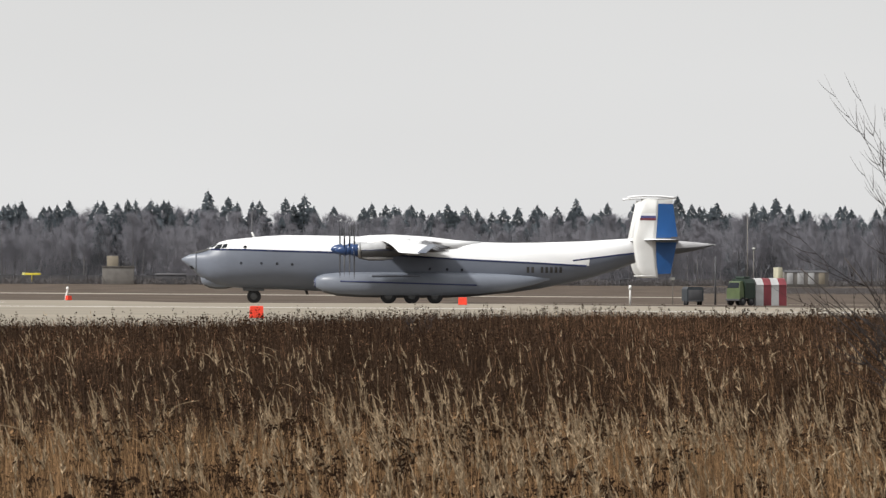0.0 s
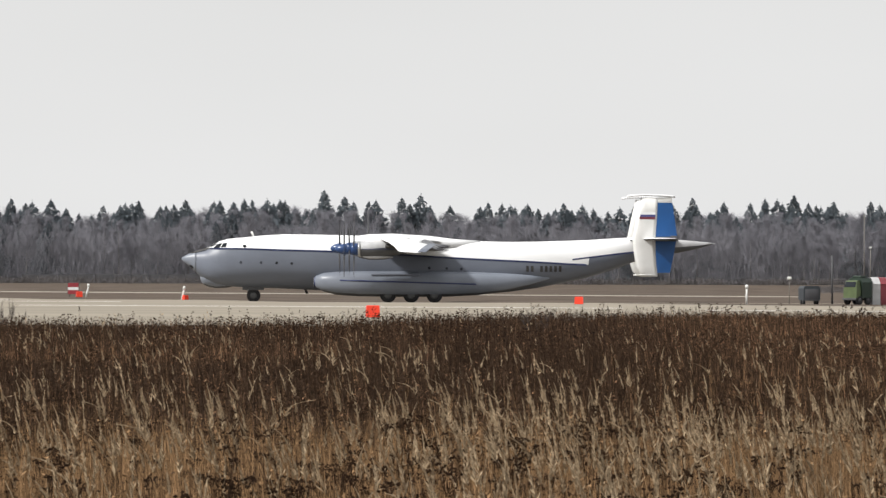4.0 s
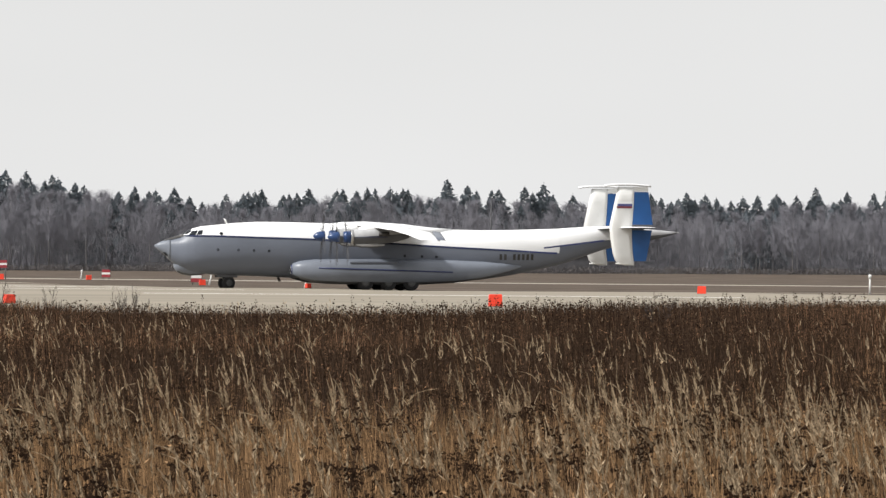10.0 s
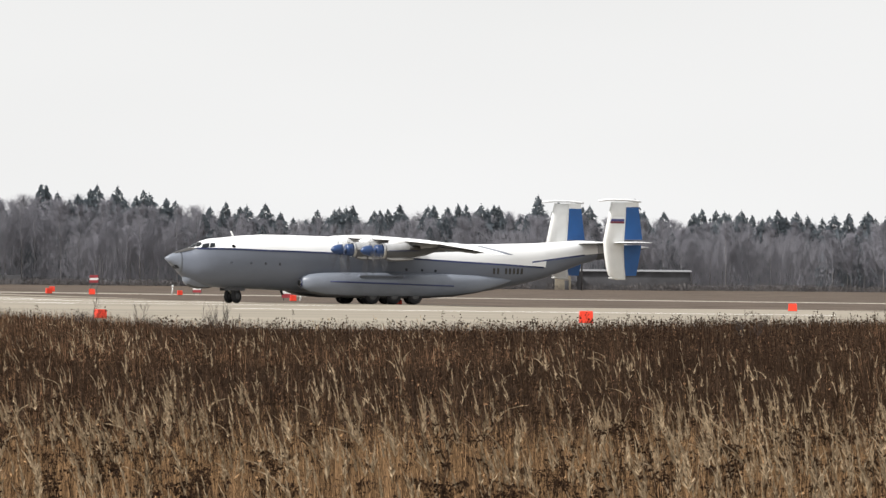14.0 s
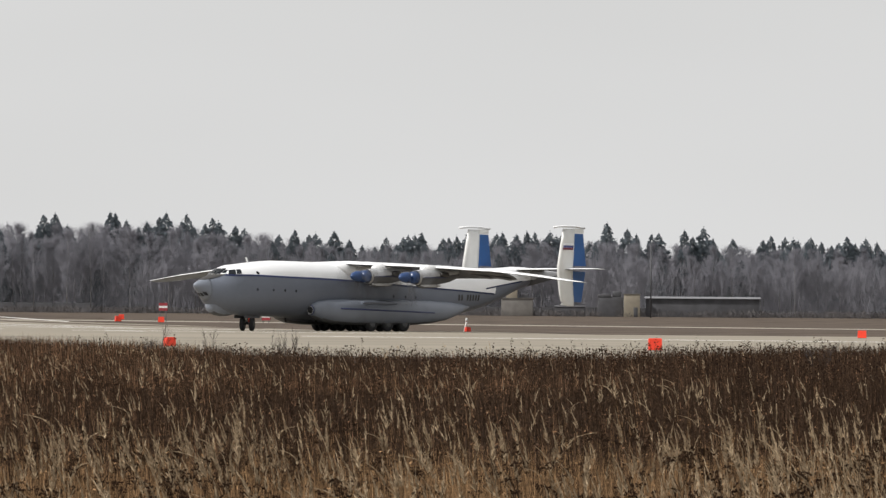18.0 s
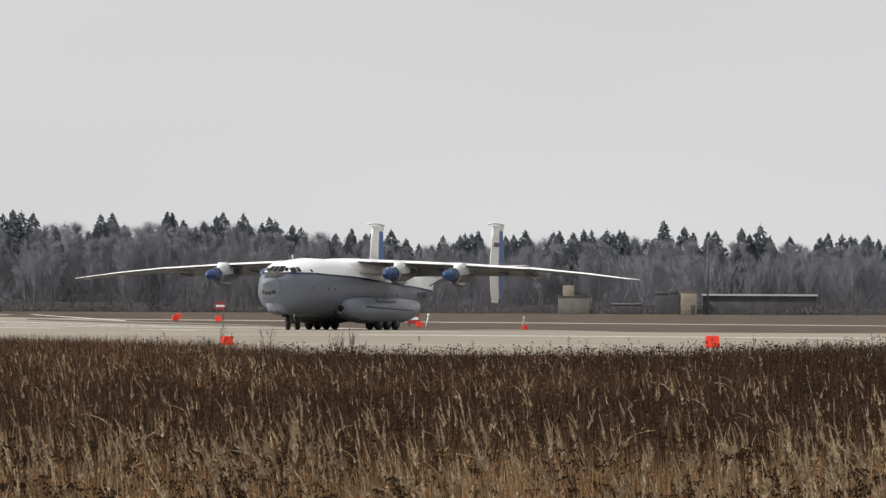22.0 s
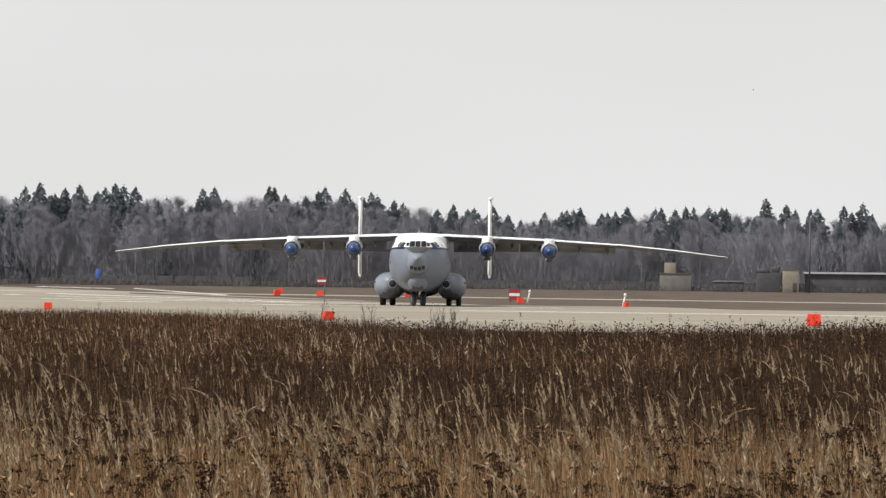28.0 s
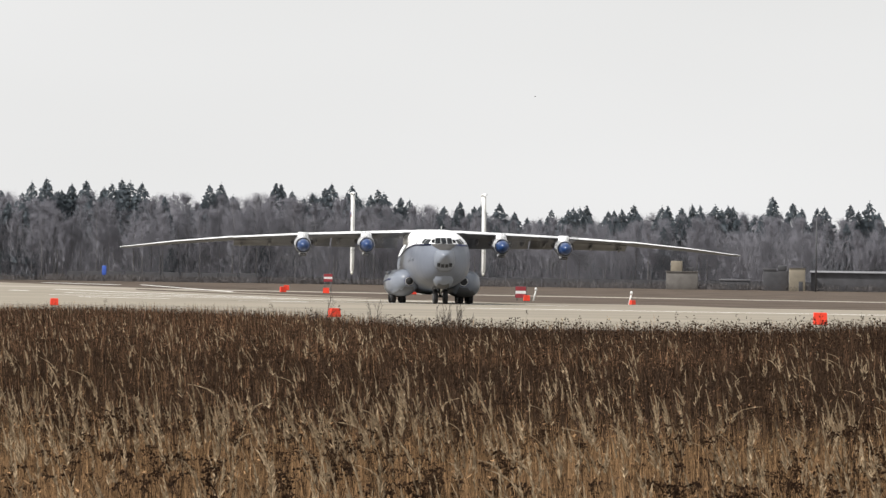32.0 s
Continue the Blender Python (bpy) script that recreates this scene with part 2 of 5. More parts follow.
def front_pane(ya, yb, z0, z1, narrow, out):
    """A flat pane on the front of the nose between ya and yb, drawn in at its top."""
    bm = bmesh.new()
    bm.faces.new([bm.verts.new((skin_x(abs(yy) * q, z) + out, yy * q, z)) for yy, q, z in ((ya, 1, z0), (yb, 1, z0), (yb, narrow, z1), (ya, narrow, z1))])
    bmesh.ops.solidify(bm, geom=list(bm.faces), thickness=0.03)
    return bm


def hull_ring(s, upper):
    x, top, bot, w, line = s
    line = min(max(line, bot + 0.02), top - 0.02)
    n = 12
    zs = [line + (top - line) * math.sin(0.5 * math.pi * i / n) for i in range(n + 1)] if upper else [
        bot + (line - bot) * (1 - math.cos(0.5 * math.pi * i / n)) for i in range(n + 1)]
    mid = bot + 0.46 * (top - bot)

    def half(z):
        h = (top - mid) if z > mid else (mid - bot)
        p = 2.5 if z > mid else 2.15
        return w * max(0.0, 1 - min(1.0, abs(z - mid) / h) ** p) ** (1 / p)
    left = [(x, half(z), z) for z in zs]
    right = [(x, -half(z), z) for z in zs[::-1]]
    return left + right[1:] if upper else right[:-1] + left  # port round over the top (or under the belly) to starboard


def fine_stations():
    out = []
    for a, b in zip(STATIONS, STATIONS[1:]):
        k = 3 if abs(a[0] - b[0]) > 0.5 else 1
        for i in range(k):
            out.append(tuple(p + (q - p) * i / k for p, q in zip(a, b)))
    return out + [STATIONS[-1]]


WING = [  # span, leading edge, trailing edge, height of the chord line, thickness
    (0.0, 7.7, -0.6, 7.00, 1.10), (3.0, 7.6, -0.6, 6.99, 1.10), (7.0, 7.0, -0.4, 6.90, 1.00), (13.5, 6.1, -0.1, 6.70, 0.85), (20.5, 5.3, 0.4, 6.36, 0.62),
    (26.5, 4.6, 1.1, 5.87, 0.46), (31.0, 4.1, 1.6, 5.38, 0.28), (31.7, 3.85, 1.8, 5.34, 0.22), (32.0, 3.3, 2.2, 5.32, 0.12)]


def wing_at(y, k):
    return curve_of([(w[0], w[k]) for w in WING], y)


def foil(lead, trail, z, thick, y, n=9, tilt=0.07, camber=0.02):
    """Points of an airfoil section round from the trailing edge over the top."""
    c = lead - trail
    pts = []
    for i in range(n):
        u = 1 - i / (n - 1)
        u = u * u if u < 0.3 else u
        t = 5 * thick / c * (0.2969 * math.sqrt(max(u, 0)) - 0.126 * u - 0.3516 * u * u + 0.2843 * u ** 3 - 0.1036 * u ** 4)
        pts.append((u, t))
    ring = [(lead - u * c, y, z + t * c * 0.62 + camber * c * math.sin(math.pi * u) + tilt * c * (0.4 - u)) for u, t in pts]
    ring += [(lead - u * c, y, z - t * c * 0.38 + camber * c * math.sin(math.pi * u) + tilt * c * (0.4 - u)) for u, t in pts[::-1][1:]]
    return ring


def fin_ring(lead, trail, z, thick, y, n=7):
    c = lead - trail
    pts = []
    for i in range(n):
        u = 1 - i / (n - 1)
        t = thick / 2 * math.sqrt(min(1, u / 0.3)) * (1 - 0.2 * max(0, (u - 0.3) / 0.7))
        pts.append((lead - u * c, t))
    return [(x, y + t, z) for x, t in pts] + [(x, y - t, z) for x, t in pts[::-1][1:]]


def ribbon(points, half, out=0.012):
    """A thin raised band on the port or starboard skin through points (x, z)."""
    def build(side):
        bm = bmesh.new()
        prev = None
        for x, z in points:
            pair = [bm.verts.new((x, side * (hull_y(x, z + d) + out), z + d)) for d in (-half, half)]
            if prev:
                bm.faces.new((prev[0], prev[1], pair[1], pair[0]))
            prev = pair
        bmesh.ops.solidify(bm, geom=list(bm.faces), thickness=0.008)
        return bm
    return build


def side_patch(x, z, w, h, side, out=0.012, n=10):
    """A round or oval window set on the skin."""
    bm = bmesh.new()
    rim = []
    for i in range(n):
        a = 2 * math.pi * i / n
        px, pz = x + w / 2 * math.cos(a), z + h / 2 * math.sin(a)
        rim.append(bm.verts.new((px, side * (hull_y(px, pz) + out), pz)))
    bm.faces.new(rim)
    bmesh.ops.solidify(bm, geom=list(bm.faces), thickness=0.01)
    return bm


def plate_on_skin(corners, side, out=0.014):
    """A four-cornered plate lying on the skin; corners (x, z)."""
    bm = bmesh.new()
    k = 4
    grid = []
    (ax, az), (bx, bz), (cx, cz), (dx, dz) = corners
    for i in range(k + 1):
        row = []
        for j in range(k + 1):
            u, v = i / k, j / k
            x = (ax * (1 - u) + bx * u) * (1 - v) + (dx * (1 - u) + cx * u) * v
            z = (az * (1 - u) + bz * u) * (1 - v) + (dz * (1 - u) + cz * u) * v
            row.append(bm.verts.new((x, side * (hull_y(x, z) + out), z)))
        grid.append(row)
    for i in range(k):
        for j in range(k):
            bm.faces.new((grid[i][j], grid[i + 1][j], grid[i + 1][j + 1], grid[i][j + 1]))
    bmesh.ops.recalc_face_normals(bm, faces=bm.faces)
    return bm


props = []


def propeller(parent, x, y, z, front):
    """One of the two counter-turning four-bladed screws of an engine: spinner and blades."""
    shape = [(1.25, 0.04), (1.12, 0.23), (0.85, 0.42), (0.5, 0.53), (0.12, 0.59), (0, 0.59)] if front else [(0.55, 0.60), (0.3, 0.63), (0, 0.66), (-0.25, 0.66)]
    sp = part("spinner", turned(shape, 24), spinner_blue, parent, "glossy blue propeller spinner", m=pose(x, y, z))
    for k in range(4):
        rows = []
        for i, (r, c, tw) in enumerate(((0.55, 0.22, 60), (0.9, 0.30, 50), (1.5, 0.38, 38), (2.2, 0.36, 30), (2.8, 0.30, 25), (3.08, 0.16, 23))):
            ca, sa = math.cos(radians(tw)), math.sin(radians(tw))
            c *= 0.7
            rows.append([(dx * sa + dt * ca, dx * ca - dt * sa, r) for dx, dt in ((-c / 2, 0), (0, 0.03), (c / 2, 0), (0, -0.03))])
        part("blade", loft(rows), blade_black, sp, m=pose(0.25, 0, 0, 90 * k + (0 if front else 45)))
    props.append((sp, x, y, z, 1 if front else -1))
    return sp


def engine(plane, y, z, x0):
    """Nacelle with intake lip, scoop, exhaust and its pair of screws; x0 is the spinner's tip."""
    prof = [(x0 - 2.60, 0.74), (x0 - 2.75, 0.79), (x0 - 3.3, 0.86), (x0 - 4.6, 0.92), (x0 - 6.2, 0.92), (x0 - 7.6, 0.80), (x0 - 8.8, 0.52)]
    rings = []
    for a, r in prof:
        lift = 0.45 * max(0, (x0 - 3.3 - a) / 5.5)
        rings.append([(a, y + r * 0.95 * math.cos(2 * math.pi * i / 24), z + lift + r * math.sin(2 * math.pi * i / 24)) for i in range(24)])
    nac = part("nacelle", loft(rings), nacelle_paint, plane, "white engine nacelle with dark seam lines")
    part("intake_lip", turned([(x0 - 2.58, 0.735), (x0 - 2.46, 0.755), (x0 - 2.5, 0.785), (x0 - 2.74, 0.80)], 24, at=(0, y, z)), bare_metal, nac, "bare metal intake lip")
    # flat dark disc holds the shade of the ring-shaped intake
    part("intake_throat", turned([(x0 - 2.59, 0.60), (x0 - 2.57, 0.66), (x0 - 2.57, 0.735)], 24, at=(0, y, z)), rubber_shade_black, nac, "dark disc for the shade in the annular intake")
    scoop = [[(a, y + w * cx, z + zz + h * sx) for cx, sx in ((-1, 1), (1, 1), (1, -0.4), (0.6, -1), (-0.6, -1), (-1, -0.4))] for a, w, h, zz in (
        (x0 - 3.0, 0.34, 0.16, -0.80), (x0 - 3.6, 0.40, 0.24, -0.88), (x0 - 5.2, 0.36, 0.20, -0.90), (x0 - 6.2, 0.2, 0.08, -0.85))]
    part("oil_cooler_scoop", loft(scoop), nacelle_paint, nac, "scoop under the nacelle")
    # dark plate on the scoop's closed front, in place of its inner shade
    part("scoop_mouth", box(x0 - 2.99, x0 - 2.96, y - 0.28, y + 0.28, z - 0.93, z - 0.68), soot_shade_dark, nac, "dark plate for the shade in the scoop opening")
    for s in (-1, 1):
        part("exhaust", turned([(x0 - 5.4, 0.2), (x0 - 5.9, 0.27), (x0 - 6.5, 0.24)], 10, at=(0, y + s * 0.92, z + 0.35)), soot_shade_dark, nac, "sooty exhaust stub")
        part("seam_line", box(x0 - 6.3, x0 - 2.9, y + s * 0.985 - 0.03, y + s * 0.985 + 0.03, z - 0.02, z + 0.04), navy_paint, nac, "dark blue line")
    pylon = [[(a, y - w, z + 0.4), (a, y + w, z + 0.4), (a, y + w * 0.8, t), (a, y - w * 0.8, t)] for a, w, t in ((x0 - 3.4, 0.3, z + 1.05), (x0 - 4.3, 0.62, z + 1.35), (x0 - 8.0, 0.5, z + 1.2))]
    part("nacelle_fairing", loft(pylon), white_paint, nac)
    propeller(plane, x0 - 1.25, y, z, True)
    propeller(plane, x0 - 2.3, y, z, False)


def wheel(parent, x, y, r, w):
    tyre = part("wheel", turned([(-w / 2, r * 0.5), (-w / 2, r * 0.86), (-w * 0.34, r * 0.975), (0, r), (w * 0.34, r * 0.975), (w / 2, r * 0.86), (w / 2, r * 0.5)], 22, "y"), rubber_shade_black, parent, "black tyre", m=pose(x, y, r))
    part("rim", turned([(-w * 0.53, r * 0.3), (-w * 0.50, r * 0.5), (w * 0.50, r * 0.5), (w * 0.53, r * 0.3)], 16, "y"), wheel_metal, tyre, "grey wheel hub")
    return tyre


def build_aircraft():
    plane = thing("cargo_aircraft", "white and grey four-engined turboprop cargo aircraft with blue twin rudders, taxiing", "aircraft")
    fs = fine_stations()
    part("fuselage_top", loft([hull_ring(s, True) for s in fs if s[0] < 26.45], cap=False, close=False), white_paint, plane, "glossy white upper fuselage")
    part("fuselage_belly", loft([hull_ring(s, False) for s in fs if s[0] < 26.45], cap=False, close=False), grey_paint, plane, "grey lower fuselage")
    # nose: radome cone and the bulged chin radar under it
    nose = [[(s[0], w, z) for _, w, z in (hull_ring(s, True) + hull_ring(s, False)[1:-1])] for s in fs if s[0] >= 26.3]
    part("nose_radome", loft(nose), mat_sponson, plane, "pale pointed nose radome")
    chin = [[(a, 0.92 * r * math.cos(2 * math.pi * i / 20), zc + r * 0.92 * math.sin(2 * math.pi * i / 20)) for i in range(20)] for a, r, zc in (
        (25.95, 0.12, 2.76), (25.85, 0.50, 2.76), (25.55, 0.90, 2.74), (25.0, 1.12, 2.68), (24.2, 1.14, 2.56), (23.1, 0.95, 2.44), (22.0, 0.6, 2.35))]
    part("chin_radome", loft(chin), mat_sponson, plane, "rounded grey radar blister under the nose")
    for ya, yb, z0, z1 in ((-0.74, -0.44, 3.70, 4.06), (-0.35, -0.05, 3.62, 3.94), (0.05, 0.35, 3.62, 3.94), (0.44, 0.74, 3.70, 4.06)):
        part("nose_window", front_pane(ya, yb, z0, z1, 1.0, 0.05), nose_glass, plane, "dark navigator's window", smooth=False)
    # cockpit glazing
    for s in (-1, 1):
        for c in (((23.66, 5.96), (23.06, 6.02), (22.92, 6.48), (23.36, 6.46)), ((24.46, 5.92), (23.74, 5.95), (23.44, 6.46), (24.06, 6.38))):
            part("cockpit_window", plate_on_skin(c, s, 0.03), dark_glass, plane, "dark cockpit pane")
        part("side_window", side_patch(21.0, 6.12, 0.42, 0.34, s), dark_glass, plane, "dark round window")
        for x, z in ((21.42, 4.36), (19.2, 4.34), (17.5, 4.3), (15.85, 4.24), (-1.0, 3.75), (-2.6, 3.7), (0.9, 3.8)):
            part("cabin_window", side_patch(x, z, 0.30, 0.32, s), nose_glass, plane, "small round cabin window")
    for ya, yb, z0, z1 in ((-1.22, -0.92, 6.06, 6.40), (-0.86, -0.32, 5.98, 6.56), (-0.26, 0.26, 5.98, 6.56), (0.32, 0.86, 5.98, 6.56), (0.92, 1.22, 6.06, 6.40)):
        part("windscreen", front_pane(ya, yb, z0, z1, 0.92, 0.10), dark_glass, plane, "dark windscreen pane", smooth=False)
    glare = loft([[(skin_x(abs(v), z) + 0.07, v, z) for v in np.linspace(-wd, wd, 13)] for z, wd in [(5.34 + 0.075 * i, 0.48 + 0.82 * (i / 8) ** 0.85) for i in range(9)]], cap=False, close=False)
    part("anti_glare_panel", glare, soot_shade_dark, plane, "matt dark panel before the windscreen")
    for s in (-1, 1):
        xs = [24.8 - i * 0.2 for i in range(210)]
        part("cheat_line", ribbon([(x, hull(x)[3] - 0.02) for x in xs if x > -16.4], 0.085, 0.03)(s), navy_paint, plane, "dark blue cheat line")
        part("cheat_line", ribbon([(x, curve_of([(-22, 5.66), (-19.6, 5.38), (-14.7, 4.76)], x)) for x in np.linspace(-14.7, -21.6, 12)], 0.08)(s), navy_paint, plane, "dark blue cheat line")
        # registration: plain bars of its size
        for k in range(8):
            if k == 2:
                continue
            x = -9.65 - k * 0.51
            part("registration_mark", plate_on_skin(((x, 3.42), (x - 0.29, 3.41), (x - 0.29, 4.06), (x, 4.07)), s, 0.02), soot_shade_dark, plane, "dark bar of the registration")
    # wings with flaps
    for s in (1, -1):
        rings = [foil(wing_at(y, 1), wing_at(y, 2) + (1.6 if 3.2 < y < 20.4 else 0.25), wing_at(y, 3), wing_at(y, 4), s * y) for y in (0, 3.0, 3.3, 5, 7, 10, 13.5, 17, 20.3, 20.6, 23.5, 26.5, 29, 31.0, 31.4, 31.7, 32.0)]
        wing = part("wing", loft(rings), white_paint, plane, "long white drooping wing")
        for y0, y1 in ((3.35, 10.2), (10.35, 20.3)):
            fr = []
            for y in np.linspace(y0, y1, 5):
                tr = wing_at(y, 2)
                out = (y - 3.3) / 17.0
                fr.append(foil(tr + 2.05, tr - 0.5 + 0.3 * out, wing_at(y, 3) - 0.60 + 0.22 * out, 0.30, s * y, tilt=0.50 - 0.26 * out, camber=0.05))
            part("flap", loft(fr), flap_grey, wing, "grey double flap, lowered a little")
        fr = [foil(wing_at(y, 2) + 0.55, wing_at(y, 2) - 0.35, wing_at(y, 3) - 0.03, 0.12, s * y, tilt=0.06) for y in (20.7, 24, 27.5, 30.8)]
        part("aileron", loft(fr), grey_paint, wing, "grey aileron")
        for y in (4.9, 9.6, 11.8, 16.6, 19.6):
            tr = wing_at(y, 2)
            can = [[(x, s * y + 0.13 * w * cx, wing_at(y, 3) - dz + 0.16 * w * sx) for cx, sx in ((0, 1), (0.9, 0.4), (0.9, -0.4), (0, -1), (-0.9, -0.4), (-0.9, 0.4))] for x, w, dz in ((tr + 3.2, 0.3, 0.40), (tr + 1.8, 1.0, 0.58), (tr + 0.2, 1.1, 0.72), (tr - 0.9, 0.2, 0.78))]
            part("flap_track_fairing", loft(can), flap_grey, wing)
        engine(plane, s * 6.9, 5.87, 11.6)
        engine(plane, s * 13.35, 5.75, 11.0)
    hump = [[(x, w * math.copysign(abs(math.cos(math.pi * i / 12)) ** 0.45, math.cos(math.pi * i / 12)), z0 + h * math.sin(math.pi * i / 12) ** 0.45) for i in range(13)] for x, w, z0, h in ((9.0, 1.2, 6.95, 0.30), (8.3, 2.25, 6.3, 1.06), (7.6, 2.66, 6.0, 1.46), (5.0, 2.85, 6.0, 1.56), (1.0, 2.85, 6.0, 1.32), (-2.0, 2.4, 6.1, 0.86), (-4.6, 1.2, 6.5, 0.30))]
    part("wing_root_fairing", loft(hump, close=True), white_paint, plane, "smooth white fairing over the wing root")
    # landing gear sponsons
    for s in (1, -1):
        rows = []
        for x, r, yc, zc in ((13.35, 0.42, 2.75, 2.25), (13.2, 0.72, 2.8, 2.22), (12.4, 1.12, 2.95, 2.15), (11.0, 1.40, 3.15, 2.05), (8.5, 1.52, 3.25, 2.0), (4.0, 1.55, 3.25, 1.98), (-1.0, 1.52, 3.2, 1.98), (-4.5, 1.38, 3.0, 2.05), (-7.5, 1.1, 2.7, 2.2), (-10.2, 0.65, 2.3, 2.45), (-12.2, 0.15, 2.0, 2.7)):
            rows.append([(x, s * (yc + r * 0.98 * math.copysign(abs(math.cos(a)) ** 0.85, math.cos(a))), zc + 0.06 + r * 0.9 * math.copysign(abs(math.sin(a)) ** 0.9, math.sin(a))) for a in [2 * math.pi * i / 28 for i in range(28)]])
        sp = part("gear_sponson", loft(rows), mat_sponson, plane, "light grey landing gear sponson")
        part("intake_ring", turned([(13.25, 0.52), (13.42, 0.48), (13.45, 0.42), (13.3, 0.39)], 20, at=(0, s * 2.76, 2.25)), navy_paint, sp, "dark blue ring round the intake")
        part("intake_rim", turned([(13.40, 0.45), (13.455, 0.435), (13.44, 0.40)], 20, at=(0, s * 2.76, 2.25)), fin_paint, sp, "thin pale rim")
        # black disc on the closed front paints the intake's inner shade
        part("intake_mouth", turned([(13.44, 0.385), (13.462, 0.375)], 20, at=(0, s * 2.76, 2.25)), rubber_shade_black, sp, "black disc for the shade inside the air intake")
        stripe = [[(x, s * (yy - 0.02), z + d) for d in (-0.075, 0.075)] + [(x, s * (yy + 0.025), z + d) for d in (0.075, -0.075)] for x, yy, z in ((10.6, 4.53, 2.44), (8.5, 4.73, 2.38), (4.0, 4.76, 2.26), (-1.0, 4.68, 2.13), (-4.2, 4.38, 2.05))]
        part("sponson_line", loft(stripe), navy_paint, sp, "dark blue line")
        part("door_recess", box(1.9, 7.2, s * 4.35 - 0.25, s * 4.35 + 0.25, 2.92, 3.22, 0.1), grey_paint, sp, "recessed grey panel")
        for x in (5.38, 2.86, 0.33):
            strut = part("main_gear_leg", box(x - 0.2, x + 0.2, s * 3.45 - 0.22, s * 3.45 + 0.22, 0.6, 1.3, 0.05), soot_shade_dark, plane, "dark main gear leg")
            for dy in (-0.5, 0.5):
                wheel(plane, x, s * (3.45 + dy), 0.87, 0.52)
    leg = part("nose_gear_leg", tube([(20.2, 0, 2.0), (20.1, 0, 0.75)], (0.17, 0.14), 10), wheel_metal, plane, "nose gear strut")
    part("drag_brace", tube([(21.4, 0, 1.75), (20.15, 0, 0.95)], (0.08, 0.08), 8), fin_paint, leg)
    part("axle", tube([(20.1, -0.6, 0.75), (20.1, 0.6, 0.75)], (0.09, 0.09), 8), wheel_metal, leg)
    for s in (-1, 1):
        wheel(plane, 20.1, s * 0.5, 0.75, 0.42)
        part("nose_gear_door", box(19.0, 21.3, s * 0.72, s * 0.77, 1.35, 1.75, 0.01), lower_shade_grey, plane, "open nose gear door")
    # tail
    for s in (1, -1):
        tp = [foil(l, t, z, th, s * y, tilt=0.0, camber=0.0) for y, l, t, z, th in ((0, -20.7, -26.3, 6.90, 0.62), (7.0, -22.1, -26.0, 6.98, 0.46), (10.0, -23.1, -25.8, 7.0, 0.32), (10.35, -23.9, -25.6, 7.0, 0.12))]
        part("tailplane", loft(tp), white_paint, plane, "white tailplane")
        y = s * 7.1
        fin_rows = [(11.46, -21.95, -23.75), (9.95, -21.6, -23.7), (8.3, -21.25, -23.6), (7.1, -21.0, -23.5), (5.7, -21.15, -23.5), (4.2, -21.4, -23.6), (3.45, -21.65, -23.7), (3.05, -22.1, -23.75), (2.9, -22.7, -23.75)]
        fin = part("fin", loft([fin_ring(l, t, z, 0.42 if z > 3.2 else 0.2, y) for z, l, t in fin_rows]), fin_paint, plane, "white tail fin")
        up = [(10.92, -25.35), (9.1, -25.6), (7.35, -25.85)]
        lo = [(6.75, -25.75), (5.0, -25.45), (3.35, -25.1)]
        for rows in (up, lo):
            part("rudder", loft([[(curve_of([(q[0], q[2]) for q in fin_rows[::-1]], z) - 0.02, y + 0.16, z), (t, y + 0.025, z), (t, y - 0.025, z), (curve_of([(q[0], q[2]) for q in fin_rows[::-1]], z) - 0.02, y - 0.16, z)] for z, t in rows]), blue_paint, fin, "blue rudder", smooth=False)
        part("rudder_cap", box(-25.3, -23.72, y - 0.14, y + 0.14, 10.96, 11.48, 0.02), fin_paint, fin)
        plate = [[(x, y + w, z), (x, y, z + 0.13), (x, y - w, z), (x, y, z - 0.12)] for x, w, z in ((-20.45, 0.08, 11.58), (-21.1, 0.22, 11.65), (-22.1, 0.32, 11.71), (-23.9, 0.32, 11.69), (-25.3, 0.2, 11.58), (-25.65, 0.1, 11.54))]
        part("fin_cap_fairing", loft(plate), white_paint, fin, "white anti-flutter fairing on the fin top")
        part("lower_fairing", turned([(-21.7, 0.05), (-22.1, 0.12), (-23.0, 0.15), (-23.7, 0.08)], 10, at=(0, y, 3.1)), fin_paint, fin)
        for z, m_ in ((9.74, white_paint), (9.49, flag_blue), (9.24, red_paint)):
            for e in (s,):
                part("flag_band", box(-23.5, -21.95 + (9.74 - z) * 0.3, y + e * 0.205 - 0.012, y + e * 0.205 + 0.012, z - 0.12, z + 0.12), m_, fin, "band of the tricolour flag", smooth=False)
    part("tail_cone", loft([[(q[0], 1.012 * v, (z - 6.35) * 1.012 + 6.35) for _, v, z in hull_ring(q, True) + hull_ring(q, False)[1:-1]] for q in fs if q[0] < -23.3]), tail_grey, plane, "grey pointed tail cone")
    part("tail_light", turned([(-30.1, 0.07), (-30.3, 0.05), (-30.38, 0.01)], 10, at=(0, 0, 6.55)), bare_metal, plane)
    part("blade_antenna", loft([[(20.30 - q, 0.025, z), (20.08 - q, 0.025, z), (20.08 - q, -0.025, z), (20.30 - q, -0.025, z)] for z, q in ((7.15, 0.1), (7.75, -0.15))]), fin_paint, plane, "white blade antenna")
    for x in (14.6, 10.0, 8.2):
        part("belly_antenna", loft([[(x - q, 0.03, z), (x - 0.3 - q, 0.03, z), (x - 0.3 - q, -0.03, z), (x - q, -0.03, z)] for z, q in ((1.45, 0), (0.95, 0.2))]), soot_shade_dark, plane)
    return plane


